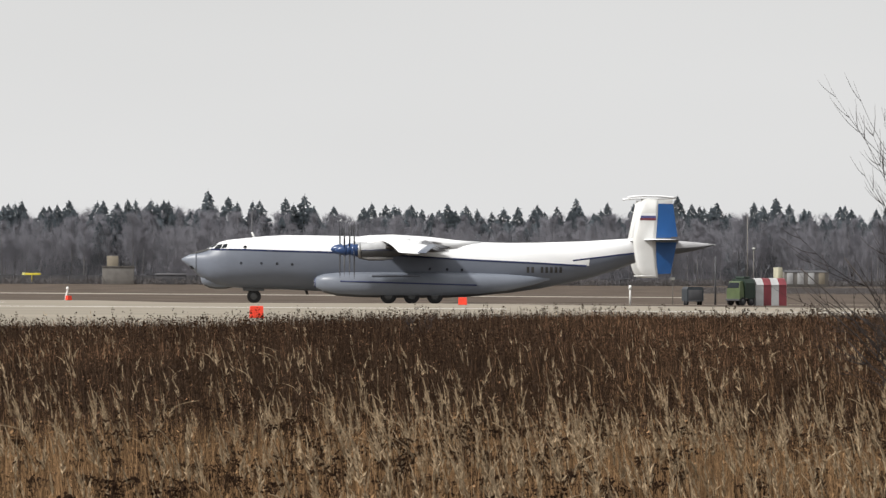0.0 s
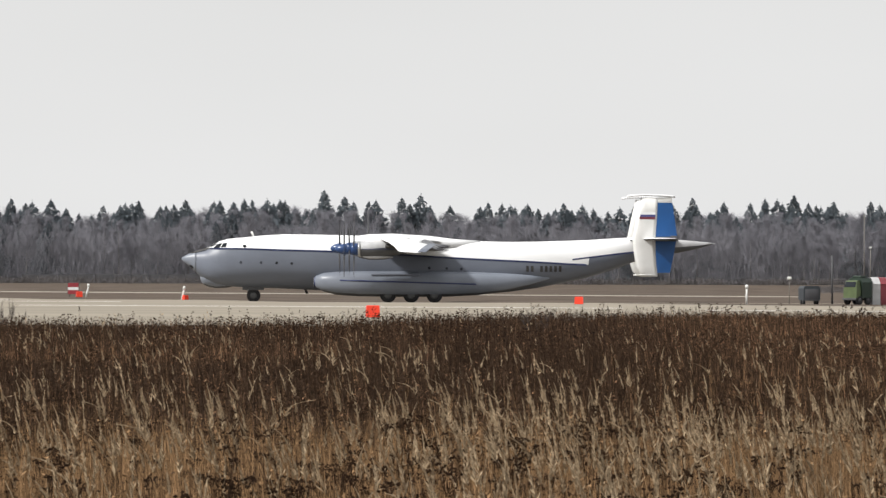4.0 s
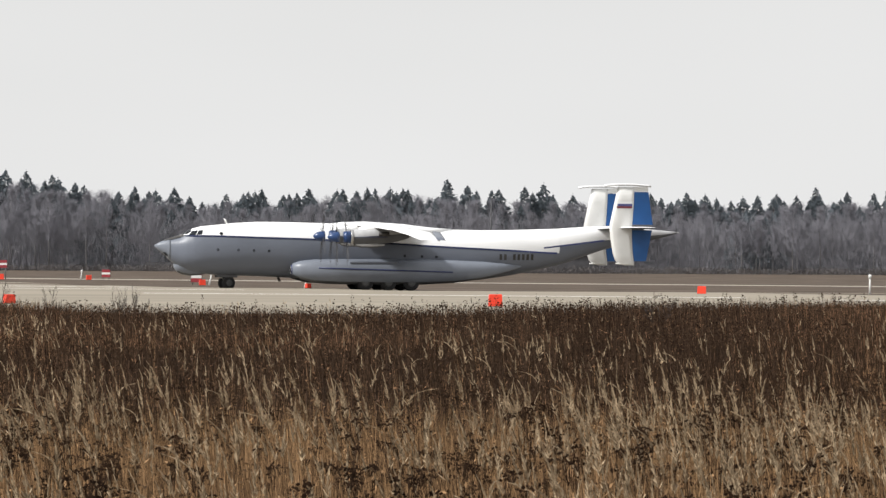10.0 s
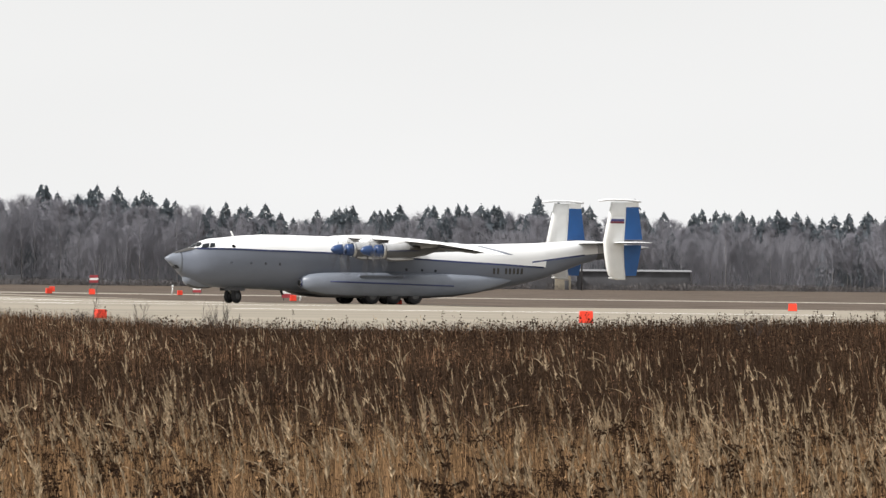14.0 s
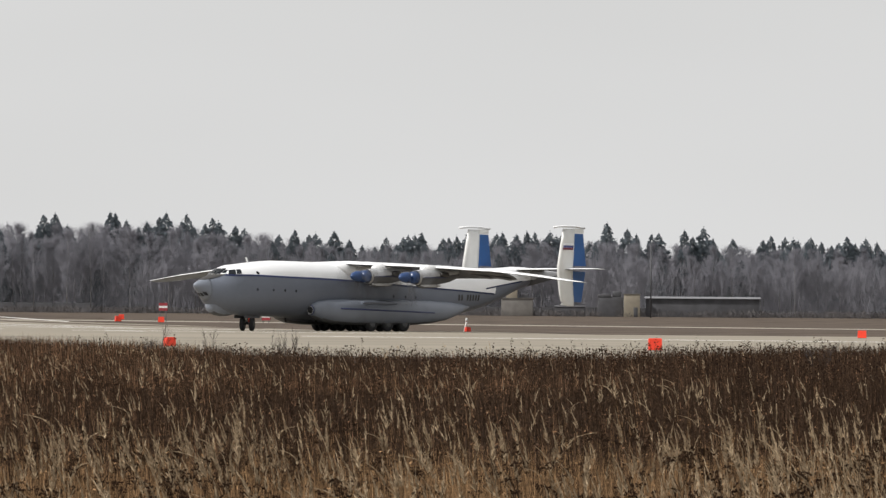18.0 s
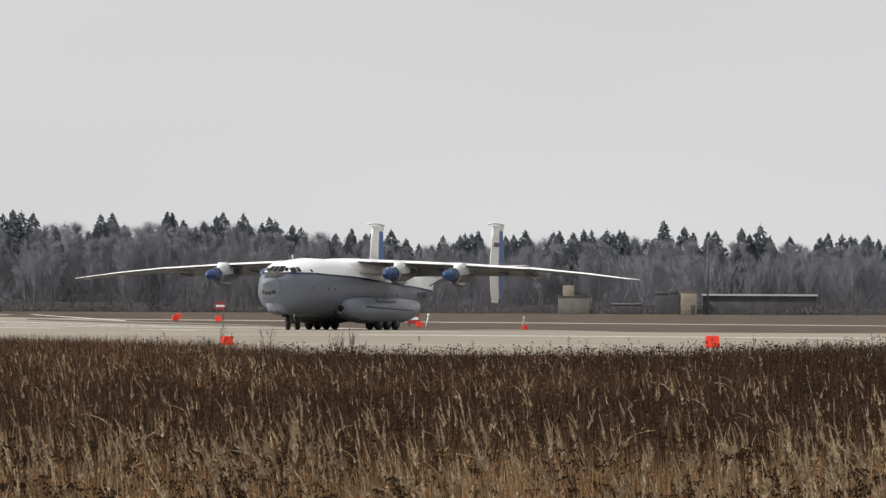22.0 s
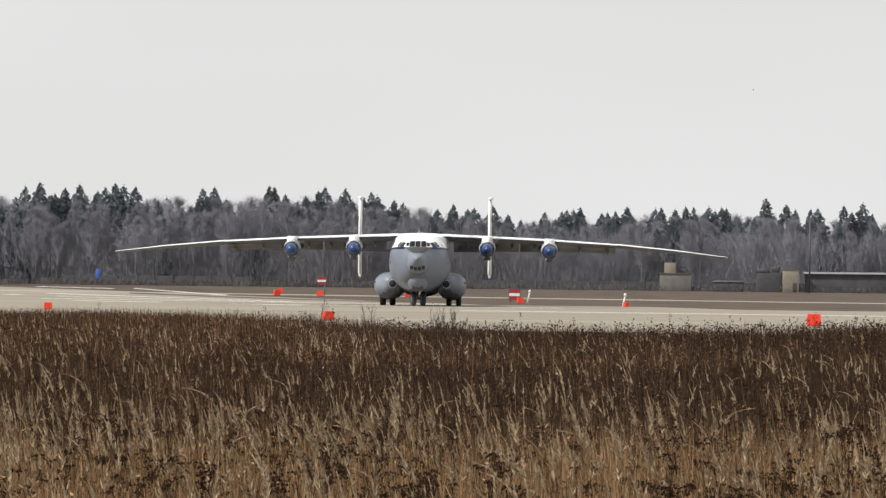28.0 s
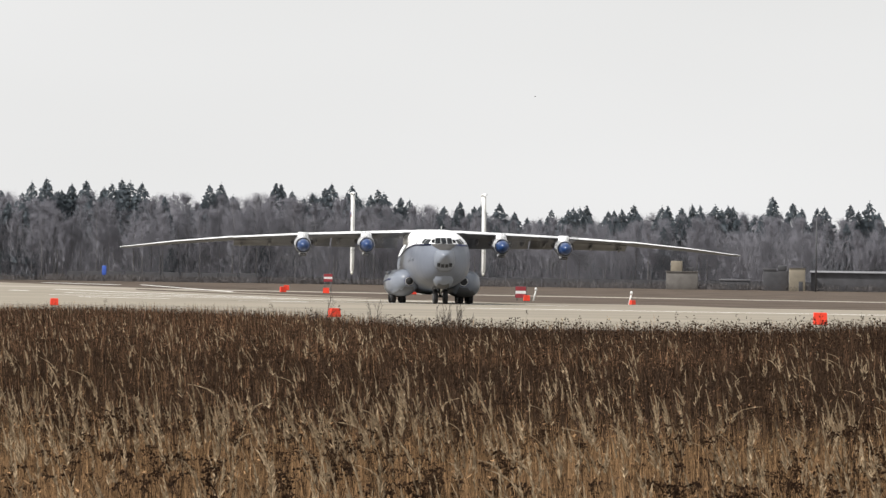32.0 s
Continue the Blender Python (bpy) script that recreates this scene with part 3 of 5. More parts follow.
nacelle_paint = mat("nacelle_paint", (0.48, 0.485, 0.495), 0.45, 0.12, 0.8)
tail_grey = mat("tail_cone_paint", (0.42, 0.42, 0.43), 0.45, 0.08, 0.6)
edge_metal = mat("leading_edge_metal", (0.34, 0.34, 0.345), 0.45, 0.12, 0.8, metal=0.4)
lower_shade_grey = mat("lower_shade_grey", (0.095, 0.098, 0.106), 0.55, 0.1, 0.5, spec=0.3)
mat_sponson = mat("sponson_paint", (0.185, 0.204, 0.242), 0.38, 0.07, 0.4, spec=0.35)
aircraft = build_aircraft()
# the undersides are grey paint, darkened past it to hold their shade
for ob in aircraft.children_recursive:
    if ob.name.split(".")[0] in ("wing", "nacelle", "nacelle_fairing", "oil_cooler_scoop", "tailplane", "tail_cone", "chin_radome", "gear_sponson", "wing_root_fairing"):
        ob.data.materials.append(lower_shade_grey)
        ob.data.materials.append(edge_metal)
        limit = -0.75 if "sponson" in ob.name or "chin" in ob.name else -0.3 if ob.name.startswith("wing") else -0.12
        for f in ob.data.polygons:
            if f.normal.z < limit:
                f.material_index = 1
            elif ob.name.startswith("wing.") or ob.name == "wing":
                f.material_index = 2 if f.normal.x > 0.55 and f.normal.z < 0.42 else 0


# ---- ground, pavements ----
soil = mat("dry_turf", (0.097, 0.075, 0.059), 0.95, 0.25, 0.12, bump=0.4, spec=0.08)
concrete = mat("concrete", (0.262, 0.230, 0.182), 0.85, 0.10, 0.05, spec=0.2, stretch=(0.3, 1, 1))
pale_concrete = mat("pale_concrete", (0.34, 0.305, 0.26), 0.85, 0.10, 0.06, spec=0.2, stretch=(0.3, 1, 1))
line_shimmer_white = mat("line_shimmer_white", (0.78, 0.77, 0.74), 0.6, 0.05, 0.5)


def sheet(name, label, category, quads, material, lift=0.0, step0=40.0):
    """A ground sheet made of quads (four (x, y) corners each), following the rise of the land."""
    bm = bmesh.new()
    for a, b, c, d in quads:
        step = step0 if max(Vector(p).length for p in (a, b, c, d)) < 1300 else max(step0, 80.0)
        n = max(1, int(max((Vector(a) - Vector(d)).length, (Vector(b) - Vector(c)).length) / step))
        k = max(1, int(max((Vector(a) - Vector(b)).length, (Vector(d) - Vector(c)).length) / step))
        rows = []
        for i in range(n + 1):
            row = []
            for j in range(k + 1):
                u, v = i / n, j / k
                p = (Vector(a) * (1 - v) + Vector(b) * v) * (1 - u) + (Vector(d) * (1 - v) + Vector(c) * v) * u
                row.append(bm.verts.new((p.x, p.y, rise(p.x, p.y) + lift)))
            rows.append(row)
        for i in range(n):
            for j in range(k):
                bm.faces.new((rows[i][j], rows[i][j + 1], rows[i + 1][j + 1], rows[i + 1][j]))
    bmesh.ops.recalc_face_normals(bm, faces=bm.faces)
    for f in bm.faces:
        if f.normal.z < 0:
            f.normal_flip()
    ob = new(name, mesh_of(name, bm, material))
    return tagged(ob, label, category, kind="structure")


sheet("ground", "dry brown airfield turf in early spring", "ground", [((-60, 490), (160, 490), (160, 640), (-60, 640)), ((-2500, -300), (2500, -300), (2500, 490), (-2500, 490)), ((-2500, 640), (2500, 640), (2500, 4800), (-2500, 4800)),
                                                                             ((-2500, 490), (-60, 490), (-60, 640), (-2500, 640)), ((160, 490), (2500, 490), (2500, 640), (160, 640))], soil, 0.0, 6.0)
# the apron: its far edge runs off to the upper left, a link taxiway joins it on the right
EDGE = [(70, 400), (33, 470), (6, 548), (-36, 566), (-66, 703), (-112, 852), (-160, 985), (-230, 1180)]
NEAR = [(70, 225), (33, 232), (6, 236), (-36, 245), (-66, 300), (-112, 400), (-160, 520), (-230, 700)]
sheet("pavement", "pale weathered concrete apron and taxiway", "pavement", [(NEAR[i], NEAR[i + 1], EDGE[i + 1], EDGE[i]) for i in range(len(EDGE) - 1)], concrete, 0.03, 6.0)
sheet("taxiway_link", "narrow concrete taxiway across the turf", "pavement", [((4, 549), (158, 549), (158, 566), (-30, 566))], concrete, 0.02, 4.0)
sheet("far_runway", "pale runway strip beyond the turf", "pavement", [((62, 699), (-210, 905), (-215, 930), (62, 721))], pale_concrete, 0.03)
# worn paint lines; the later ones add pale heat-shimmer streaks in white
for x0, y0, x1, y1, w in ((-30, 430, 20, 405, 0.7), (-95, 620, -40, 560, 0.8), (-60, 520, -25, 505, 0.6), (25, 380, 60, 355, 0.6), (-120, 790, -70, 640, 0.9), (-105, 700, -62, 600, 0.8), (-130, 966, -91, 783, 1.2), (-83, 564, -70, 542, 0.9), (-119, 740, -116, 737, 1.4), (-56, 514, -51, 504, 0.7), (-154, 998, -132, 950, 1.6)):
    sheet("taxi_line", "white line of worn taxi paint and heat shimmer", "marking", [((x0, y0), (x1, y1), (x1, y1 + 5 * w), (x0, y0 + 5 * w))], line_shimmer_white, 0.036)
sheet("turf_strip", "brown turf strip inside the concrete", "ground", [((-46, 600), (-108, 800), (-113, 835), (-49, 628)), ((-95, 880), (-200, 1150), (-205, 1180), (-100, 910))], soil, 0.045)


# ---- the woods along the far side ----
bark_spruce = mat("spruce_bark", (0.07, 0.055, 0.045), 0.9, 0.2, 1.0)
# needles, twigs and undergrowth paled and blued: distance haze put into their colours
needles = mat("hazed_spruce_needles", (0.140, 0.163, 0.182), 0.9, 0.05, 0.3, random_tone=0.15, spec=0.05, clump=3.0)
bark_birch = mat("birch_bark", (0.24, 0.228, 0.225), 0.9, 0.25, 0.8, random_tone=0.2, spec=0.1, stretch=(1, 1, 0.3))
twigs = mat("hazed_bare_twigs", (0.288, 0.284, 0.318), 0.95, 0.08, 0.15, random_tone=0.10, spec=0.05, clump=4.0)
# paler copy of the bare twigs, offsetting the shade deep in the wood
shade_lifted_twigs = mat("shade_lifted_twigs", (0.385, 0.378, 0.415), 0.95, 0.08, 0.15, spec=0.05, clump=6.0)
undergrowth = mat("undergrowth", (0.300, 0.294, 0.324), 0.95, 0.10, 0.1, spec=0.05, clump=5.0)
rng = np.random.default_rng(7)


def spruce_crown(h, w, seed, ragged):
    """Drooping sprays of needles on whorls of boughs."""
    r = np.random.default_rng(seed)
    v, f = [], []
    levels = 44
    for i in range(levels):
        q = i / (levels - 1)
        reach = w * (1 - q) ** 0.72 * (0.7 + 0.4 * r.random()) + 0.12
        for k in range(12):
            if r.random() < ragged:
                continue
            a = 2 * math.pi * (k + r.random()) / 12
            c, s = math.cos(a), math.sin(a)
            for m in range(3):
                rad = reach * (0.25 + 0.75 * r.random())
                p = np.array((c * rad, s * rad, h * (0.12 + 0.86 * q) - 0.35 * rad + r.normal(0, 0.22)))
                d = np.array((c, s, -0.6)) + r.normal(0, 0.55, 3)
                d *= (0.35 + 0.22 * reach) * (0.7 + 0.6 * r.random()) / np.linalg.norm(d)
                side = np.cross(d, r.normal(0, 1, 3))
                side *= (0.17 + 0.12 * reach) / np.linalg.norm(side)
                n = len(v)
                v += [p - side, p + side, p + d]
                f += [(n, n + 1, n + 2)]
    n = len(v)
    v += [np.array(p) for p in ((0.13, 0, h * 0.93), (-0.07, 0.11, h * 0.93), (-0.07, -0.11, h * 0.93), (0, 0, h * 1.03))]
    f += [(n, n + 1, n + 3), (n + 1, n + 2, n + 3), (n + 2, n, n + 3)]
    return np.array(v), np.array(f)


def birch_crown(h, w, seed):
    """Bare limbs and hanging twigs as slender triangles."""
    r = np.random.default_rng(seed)
    v, f = [], []
    for i in range(34):
        z0 = h * (0.22 + 0.70 * r.random())
        a, lean = 2 * math.pi * r.random(), 0.25 + 0.5 * r.random()
        ln = (h - z0) * 0.55 + 1.2
        d = np.array((math.cos(a) * lean, math.sin(a) * lean, 1.0))
        d /= np.linalg.norm(d)
        p0, p1 = np.array((0, 0, z0)), np.array((0, 0, z0)) + d * ln * (0.6 + 0.5 * r.random()) * w
        p1[2] = min(p1[2], h)
        n = len(v)
        side = np.cross(d, (0, 0, 1.0)) * 0.055
        v += [p0 - side, p0 + side, p1]
        f += [(n, n + 1, n + 2)]
        for k in range(60):
            q = p0 + (p1 - p0) * (0.25 + 0.8 * r.random())
            b = r.normal(size=3) * (0.6, 0.6, 0.5) + (0, 0, 0.55)
            b = b / np.linalg.norm(b) * (0.9 + 1.6 * r.random())
            e = q + b
            e[2] = min(e[2], h * 1.04)
            s = np.cross(b, r.normal(size=3))
            s = s / np.linalg.norm(s) * (0.012 + 0.04 * max(0.0, 1 - q[2] / h) + 0.014 * r.random())
            n = len(v)
            v += [q - s, q + s, e]
            f += [(n, n + 1, n + 2)]
    return np.array(v), np.array(f)


def tree_template(kind, i):
    if kind == "spruce":
        label, cat = "tall spruce with haze-paled needles at the edge of the wood", "tree"
        h, w = 20.0, (6.2, 7.4, 5.4, 6.8, 5.2, 7.8)[i]
        trunk = tube([(0, 0, -0.3), (0, 0, h * 0.5), (0, 0, h * 0.97)], (0.24, 0.15, 0.03), 6)
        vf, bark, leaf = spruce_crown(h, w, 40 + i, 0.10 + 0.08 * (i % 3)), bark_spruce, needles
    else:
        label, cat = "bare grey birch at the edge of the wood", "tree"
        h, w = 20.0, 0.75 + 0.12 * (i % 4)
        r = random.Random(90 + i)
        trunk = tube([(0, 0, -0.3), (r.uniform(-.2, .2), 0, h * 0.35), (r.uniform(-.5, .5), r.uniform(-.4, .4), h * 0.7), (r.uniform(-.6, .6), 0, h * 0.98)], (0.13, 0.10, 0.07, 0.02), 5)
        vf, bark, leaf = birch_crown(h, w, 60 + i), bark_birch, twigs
    root = thing(kind, label, cat, group="trees at the edge of the wood")
    part("trunk", trunk, bark, root)
    crown = new("crown", raw_mesh("crown", *vf, leaf))
    crown.parent = root
    return root, vf


def plant(templates, i, x, y, h, turn):
    root = templates[i % len(templates)][0]
    m = pose(x, y, rise(x, y) - 0.05, 0, 0, turn)
    ob = copy_thing(root, m)
    ob.scale = (h / 20.0 * rng.uniform(0.9, 1.1),) * 2 + (h / 20.0,)
    return ob


CONIFERS_WEST = [(-1449, 157), (-1411, 153), (-1384, 123), (-1352, 156), (-1342, 159), (-1324, 159), (-1297, 155), (-1270, 162), (-1254, 173), (-1233, 168), (-1205, 143), (-1114, 110), (-1038, 136), (-1010, 137), (-743, 145), (-728, 150), (-669, 137), (-634, 127), (-609, 133), (-569, 147), (-539, 126), (-474, 119), (-458, 123), (-437, 129), (-414, 145), (-376, 135), (-366, 137), (-346, 130), (-333, 131), (-281, 145), (-271, 146), (-246, 143), (-214, 148), (-190, 143), (-164, 147)]
CONIFERS_EAST = [(-138, 133), (-86, 165), (-50, 154), (-7, 146), (5, 148), (51, 152), (84, 158), (101, 138), (136, 138), (203, 144), (228, 142), (251, 135), (268, 135), (292, 133), (323, 132), (352, 131), (370, 127), (390, 133), (437, 135), (462, 138), (501, 135), (531, 139), (565, 153), (693, 151), (714, 150), (744, 158), (769, 144), (783, 140), (807, 137), (879, 147), (895, 142), (918, 155), (968, 130), (1006, 129)]
spruces = [tree_template("spruce", i) for i in range(6)]
birches = [tree_template("birch", i) for i in range(8)]
# tops of the spruces: bearing and rise over the horizon, in units of 1/9000 radian
for j, (u, v) in enumerate(CONIFERS_WEST + CONIFERS_EAST):
    d = rng.uniform(1208, 1258)
    x, y = d * math.sin(u / 9000), d * math.cos(u / 9000)
    plant(spruces, j, x, y, (EYE + d * v / 9000 - rise(x, y)) / 1.03, rng.uniform(0, 360))


def wood_top(u):
    return curve_of([(-1700, 150), (-1420, 155), (-990, 158), (-880, 158), (-700, 141), (-540, 120), (-380, 126), (-210, 137), (-60, 131), (200, 122), (690, 126), (1050, 128), (1300, 126)], u)


for j in range(230):  # lesser spruces in between
    u = -1620 + 2900 * (j + rng.uniform(-0.5, 0.5)) / 230
    front = math.sin(u / 61.0) + math.sin(u / 23.0 + 1) > 0.75
    d = rng.uniform(1192, 1204) if front else rng.uniform(1205, 1245)
    x, y = d * math.sin(u / 9000), d * math.cos(u / 9000)
    plant(spruces, int(rng.integers(6)), x, y, (EYE + d * wood_top(u) / 9000 - rise(x, y)) * rng.uniform(0.62, 0.92) if front else (EYE + d * wood_top(u) / 9000 - rise(x, y)) * rng.uniform(0.86, 1.12), rng.uniform(0, 360))
for j in range(360):
    u = -1620 + 2900 * (j + rng.uniform(-0.4, 0.4)) / 360
    d = rng.uniform(1180, 1215)
    x, y = d * math.sin(u / 9000), d * math.cos(u / 9000)
    h = (EYE + d * wood_top(u) / 9000 - rise(x, y)) * rng.uniform(0.64, 0.97)
    plant(birches, rng.integers(8), x, y, h, rng.uniform(0, 360))
for root, _ in spruces + birches:
    for o in (*root.children_recursive, root):
        bpy.data.objects.remove(o)

# the depth of the wood behind, past counting
vs, fs, n = [], [], 0
for j in range(780):
    u, d = rng.uniform(-1750, 1400), rng.uniform(1215, 1330)
    x, y = d * math.sin(u / 9000), d * math.cos(u / 9000)
    h = (EYE + d * wood_top(u) / 9000 - rise(x, y)) * rng.uniform(0.74, 0.98)
    v, f_all = (birches[rng.integers(8)] if rng.random() < 0.86 else spruces[rng.integers(6)])[1]
    pick = rng.random(len(f_all)) < 0.52
    f = np.arange(3 * pick.sum()).reshape(-1, 3)
    v = v[f_all[pick]].reshape(-1, 3)
    a = rng.uniform(0, 6.28)
    c, s = math.cos(a), math.sin(a)
    k = h / 20.0
    w = np.stack((v[:, 0] * c - v[:, 1] * s, v[:, 0] * s + v[:, 1] * c, v[:, 2]), 1) * (k * 1.15, k * 1.15, k) + (x, y, rise(x, y))
    vs.append(w)
    fs.append(f + n)
    n += len(w)
tagged(new("far_wood", raw_mesh("far_wood", np.concatenate(vs), np.concatenate(fs), shade_lifted_twigs)), "dense bare birch wood in a paled haze grey", "wood", kind="stuff")
# brush and side twigs that close the wood below
rs = np.random.default_rng(29)


def tangle(name, label, category, k, d0, d1, low, high, length, width, material, clumps=900, spread=14, along=0.9, u0=-1750, u1=1400):
    """Fine twigs in loose clumps, k in all, from low to high over the ground."""
    cu, cd, ct = rs.uniform(u0, u1, clumps), rs.uniform(d0, d1, clumps), rs.uniform(0.55, 1.0, clumps)
    who = rs.integers(0, clumps, k)
    u, d, t = cu[who] + rs.normal(0, spread, k), cd[who], ct[who]
    p = np.stack((d * np.sin(u / 9000), d * np.cos(u / 9000) + rs.normal(0, 0.8, k), np.zeros(k)), 1)
    p[:, 2] = [rise(a, b) for a, b, _ in p] + t * (low + (high - low) * rs.random(k) ** 1.2)
    out = rs.normal(0, 0.5, (k, 3)) + (0, 0, along)
    out *= (t * rs.uniform(0.6, 1.3, k) * length / np.linalg.norm(out, axis=1))[:, None]
    side = np.cross(out, rs.normal(0, 1, (k, 3)))
    side *= (rs.uniform(0.5, 1.4, k) * width / np.linalg.norm(side, axis=1))[:, None]
    tagged(new(name, raw_mesh(name, np.stack((p - side, p + side, p + out), 1).reshape(-1, 3), np.arange(3 * k).reshape(-1, 3), material)), label, category, kind="stuff")


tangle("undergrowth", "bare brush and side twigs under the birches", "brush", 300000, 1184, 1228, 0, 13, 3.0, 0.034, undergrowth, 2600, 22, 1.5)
# low bare scrub before the wood
brush = mat("bare_scrub", (0.115, 0.106, 0.105), 0.95, 0.15, 0.1, island=0.15, spec=0.1)
tangle("scrub", "low bare brown scrub along the wood's edge", "scrub", 45000, 1128, 1139, 0, 1.3, 1.0, 0.045, brush, 700, 9)
tangle("scrub", "thin bare brown scrub on the far turf", "scrub", 40000, 820, 960, 0, 0.4, 0.7, 0.022, brush, 1500, 12, 0.9, 770, 1400)


# ---- the weed field before the camera: reed grass with plumes, dead tansy, straw ----
russet = mat("russet_straw", (0.20, 0.112, 0.062), 0.9, 0.2, 0.6, island=0.5, spec=0.1)
straw = mat("straw", (0.240, 0.145, 0.074), 0.9, 0.2, 0.6, island=0.7, spec=0.1)
plume_mat = mat("grass_plume", (0.375, 0.285, 0.185), 0.95, 0.15, 0.8, island=0.35, spec=0.1)
dead_stem = mat("dead_stem", (0.047, 0.028, 0.017), 0.95, 0.2, 0.6, island=0.6, spec=0.1)
seed_head = mat("seed_head", (0.034, 0.019, 0.011), 0.95, 0.2, 1.0, island=0.5, spec=0.1)
litter = mat("leaf_litter", (0.051, 0.031, 0.0195), 0.95, 0.3, 0.8, island=0.8, spec=0.1)
AZ0, AZ1 = -0.178, 0.140


def scatter(r, n, y0, y1):
    """n places on the field, even by area."""
    y = np.sqrt(r.uniform(y0 * y0, y1 * y1, n))
    a = r.uniform(AZ0, AZ1, n)
    return y * np.tan(a), y


def patch(x, y, size, seed):
    """A smooth 0..1 field of patches."""
    a = np.sin(x / size * 2.1 + seed) + np.sin(y / size * 0.9 + 1.7 * seed + 0.6 * np.sin(x / size * 1.3)) + 0.7 * np.sin((x * 0.8 + y * 0.5) / size * 1.9 + 2.3 * seed)
    return 0.5 + a / 5.4


def strips(base, mid, top, side, w):
    """Tapering blades: n x 5 points and their triangles."""
    s = side * (w / 2)[:, None]
    v = np.stack((base - s, base + s, mid - s * 0.8, mid + s * 0.8, top), 1)
    n = len(base)
    f = (np.arange(n) * 5)[:, None, None] + np.array([(0, 1, 3), (0, 3, 2), (2, 3, 4)])[None]
    return v.reshape(-1, 3), f.reshape(-1, 3)


def spikes(base, mid, top, side, w):
    """The same for far blades: one slender triangle each."""
    s = side * (w / 2)[:, None]
    return np.stack((base - s, base + s, top), 1).reshape(-1, 3), np.arange(3 * len(base)).reshape(-1, 3)


def diamonds(p, d, side, w):
    """Flat lozenges from p along d."""
    s = side * (w / 2)[:, None]
    v = np.stack((p, p + d * 0.45 + s, p + d, p + d * 0.45 - s), 1)
    f = (np.arange(len(p)) * 4)[:, None, None] + np.array([(0, 1, 2), (0, 2, 3)])[None]
    return v.reshape(-1, 3), f.reshape(-1, 3)


def stems(r, x, y, h, w, lean, wild=0.035):
    n = len(x)
    base = np.stack((x, y, np.zeros(n)), 1)
    off = np.stack((lean[0] * h + r.normal(0, wild, n) * h, lean[1] * h + r.normal(0, wild, n) * h, h), 1)
    mid = base + off * np.array((0.28, 0.3, 0.54))
    top = base + off
    a = r.uniform(-0.9, 0.9, n)
    side = np.stack((np.cos(a), np.sin(a), np.zeros(n)), 1)
    return base, mid, top, side, (spikes if y.min() > 80 else strips)(base, mid, top, side, w)


def gather(name, label, category, pieces, material):
    vs, fs, n = [], [], 0
    for v, f in pieces:
        vs.append(v)
        fs.append(f + n)
        n += len(v)
    return tagged(new(name, raw_mesh(name, np.concatenate(vs), np.concatenate(fs), material)), label, category, kind="stuff")


def spread(r, n, y0, y1, keep):
    x, y = scatter(r, n, y0, y1)
    ok = r.random(n) < keep(x, y)
    return x[ok], y[ok]


def unit(v):
    return v / np.linalg.norm(v, axis=1)[:, None]


def grass_belt(r, n, y0, y1, k, keep):
    """Reed grass: stems with spindle-shaped plumes of k spikelets."""
    x, y = spread(r, n, y0, y1, keep)
    n = len(x)
    h = (r.normal(1.02, 0.12, n) - np.clip((y - 75) / 75, 0, 1) * 0.33).clip(0.5, 1.30)
    w = np.maximum(0.0045, 0.00009 * y) * r.uniform(0.8, 1.5, n)
    lean = (-0.06 + r.normal(0, 0.06, n), r.normal(0, 0.05, n))
    base, mid, top, side, st = stems(r, x, y, h, w, lean)
    axis = unit(top - mid)
    length = r.uniform(0.13, 0.25, n)
    bend = np.where(r.random(n) < 0.07, r.uniform(0.3, 0.9, n), r.uniform(0.0, 0.24, n))
    way = np.where(r.random(n) < 0.84, -1, 1)
    nod = np.stack((bend * way, r.normal(0, 0.1, n), -0.45 * bend), 1)
    loose = r.uniform(0.4, 1.2, n)
    fat = np.maximum(0.0072, 0.00014 * y)
    pl = []
    for i in range(k):
        q = (i + r.random(n)) / k
        p = top + axis * (length * (q - 0.3))[:, None] + nod * (length * q * q)[:, None]
        a = r.uniform(0, 6.28, n)
        out = np.stack((np.cos(a), np.sin(a), np.zeros(n)), 1)
        d = axis + nod * (1.6 * q)[:, None] + out * (loose * r.uniform(0.15, 0.95, n) * (1.1 - q))[:, None]
        d *= (length * r.uniform(0.14, 0.27, n) * (1.15 - 0.6 * q) * (40 / k) ** 0.3)[:, None]
        s = unit(np.cross(d, r.normal(0, 1, (n, 3))))
        pl.append(diamonds(p, d, s, fat * r.uniform(0.7, 1.4, n) * (1.2 - 0.6 * q)))
    return st, pl


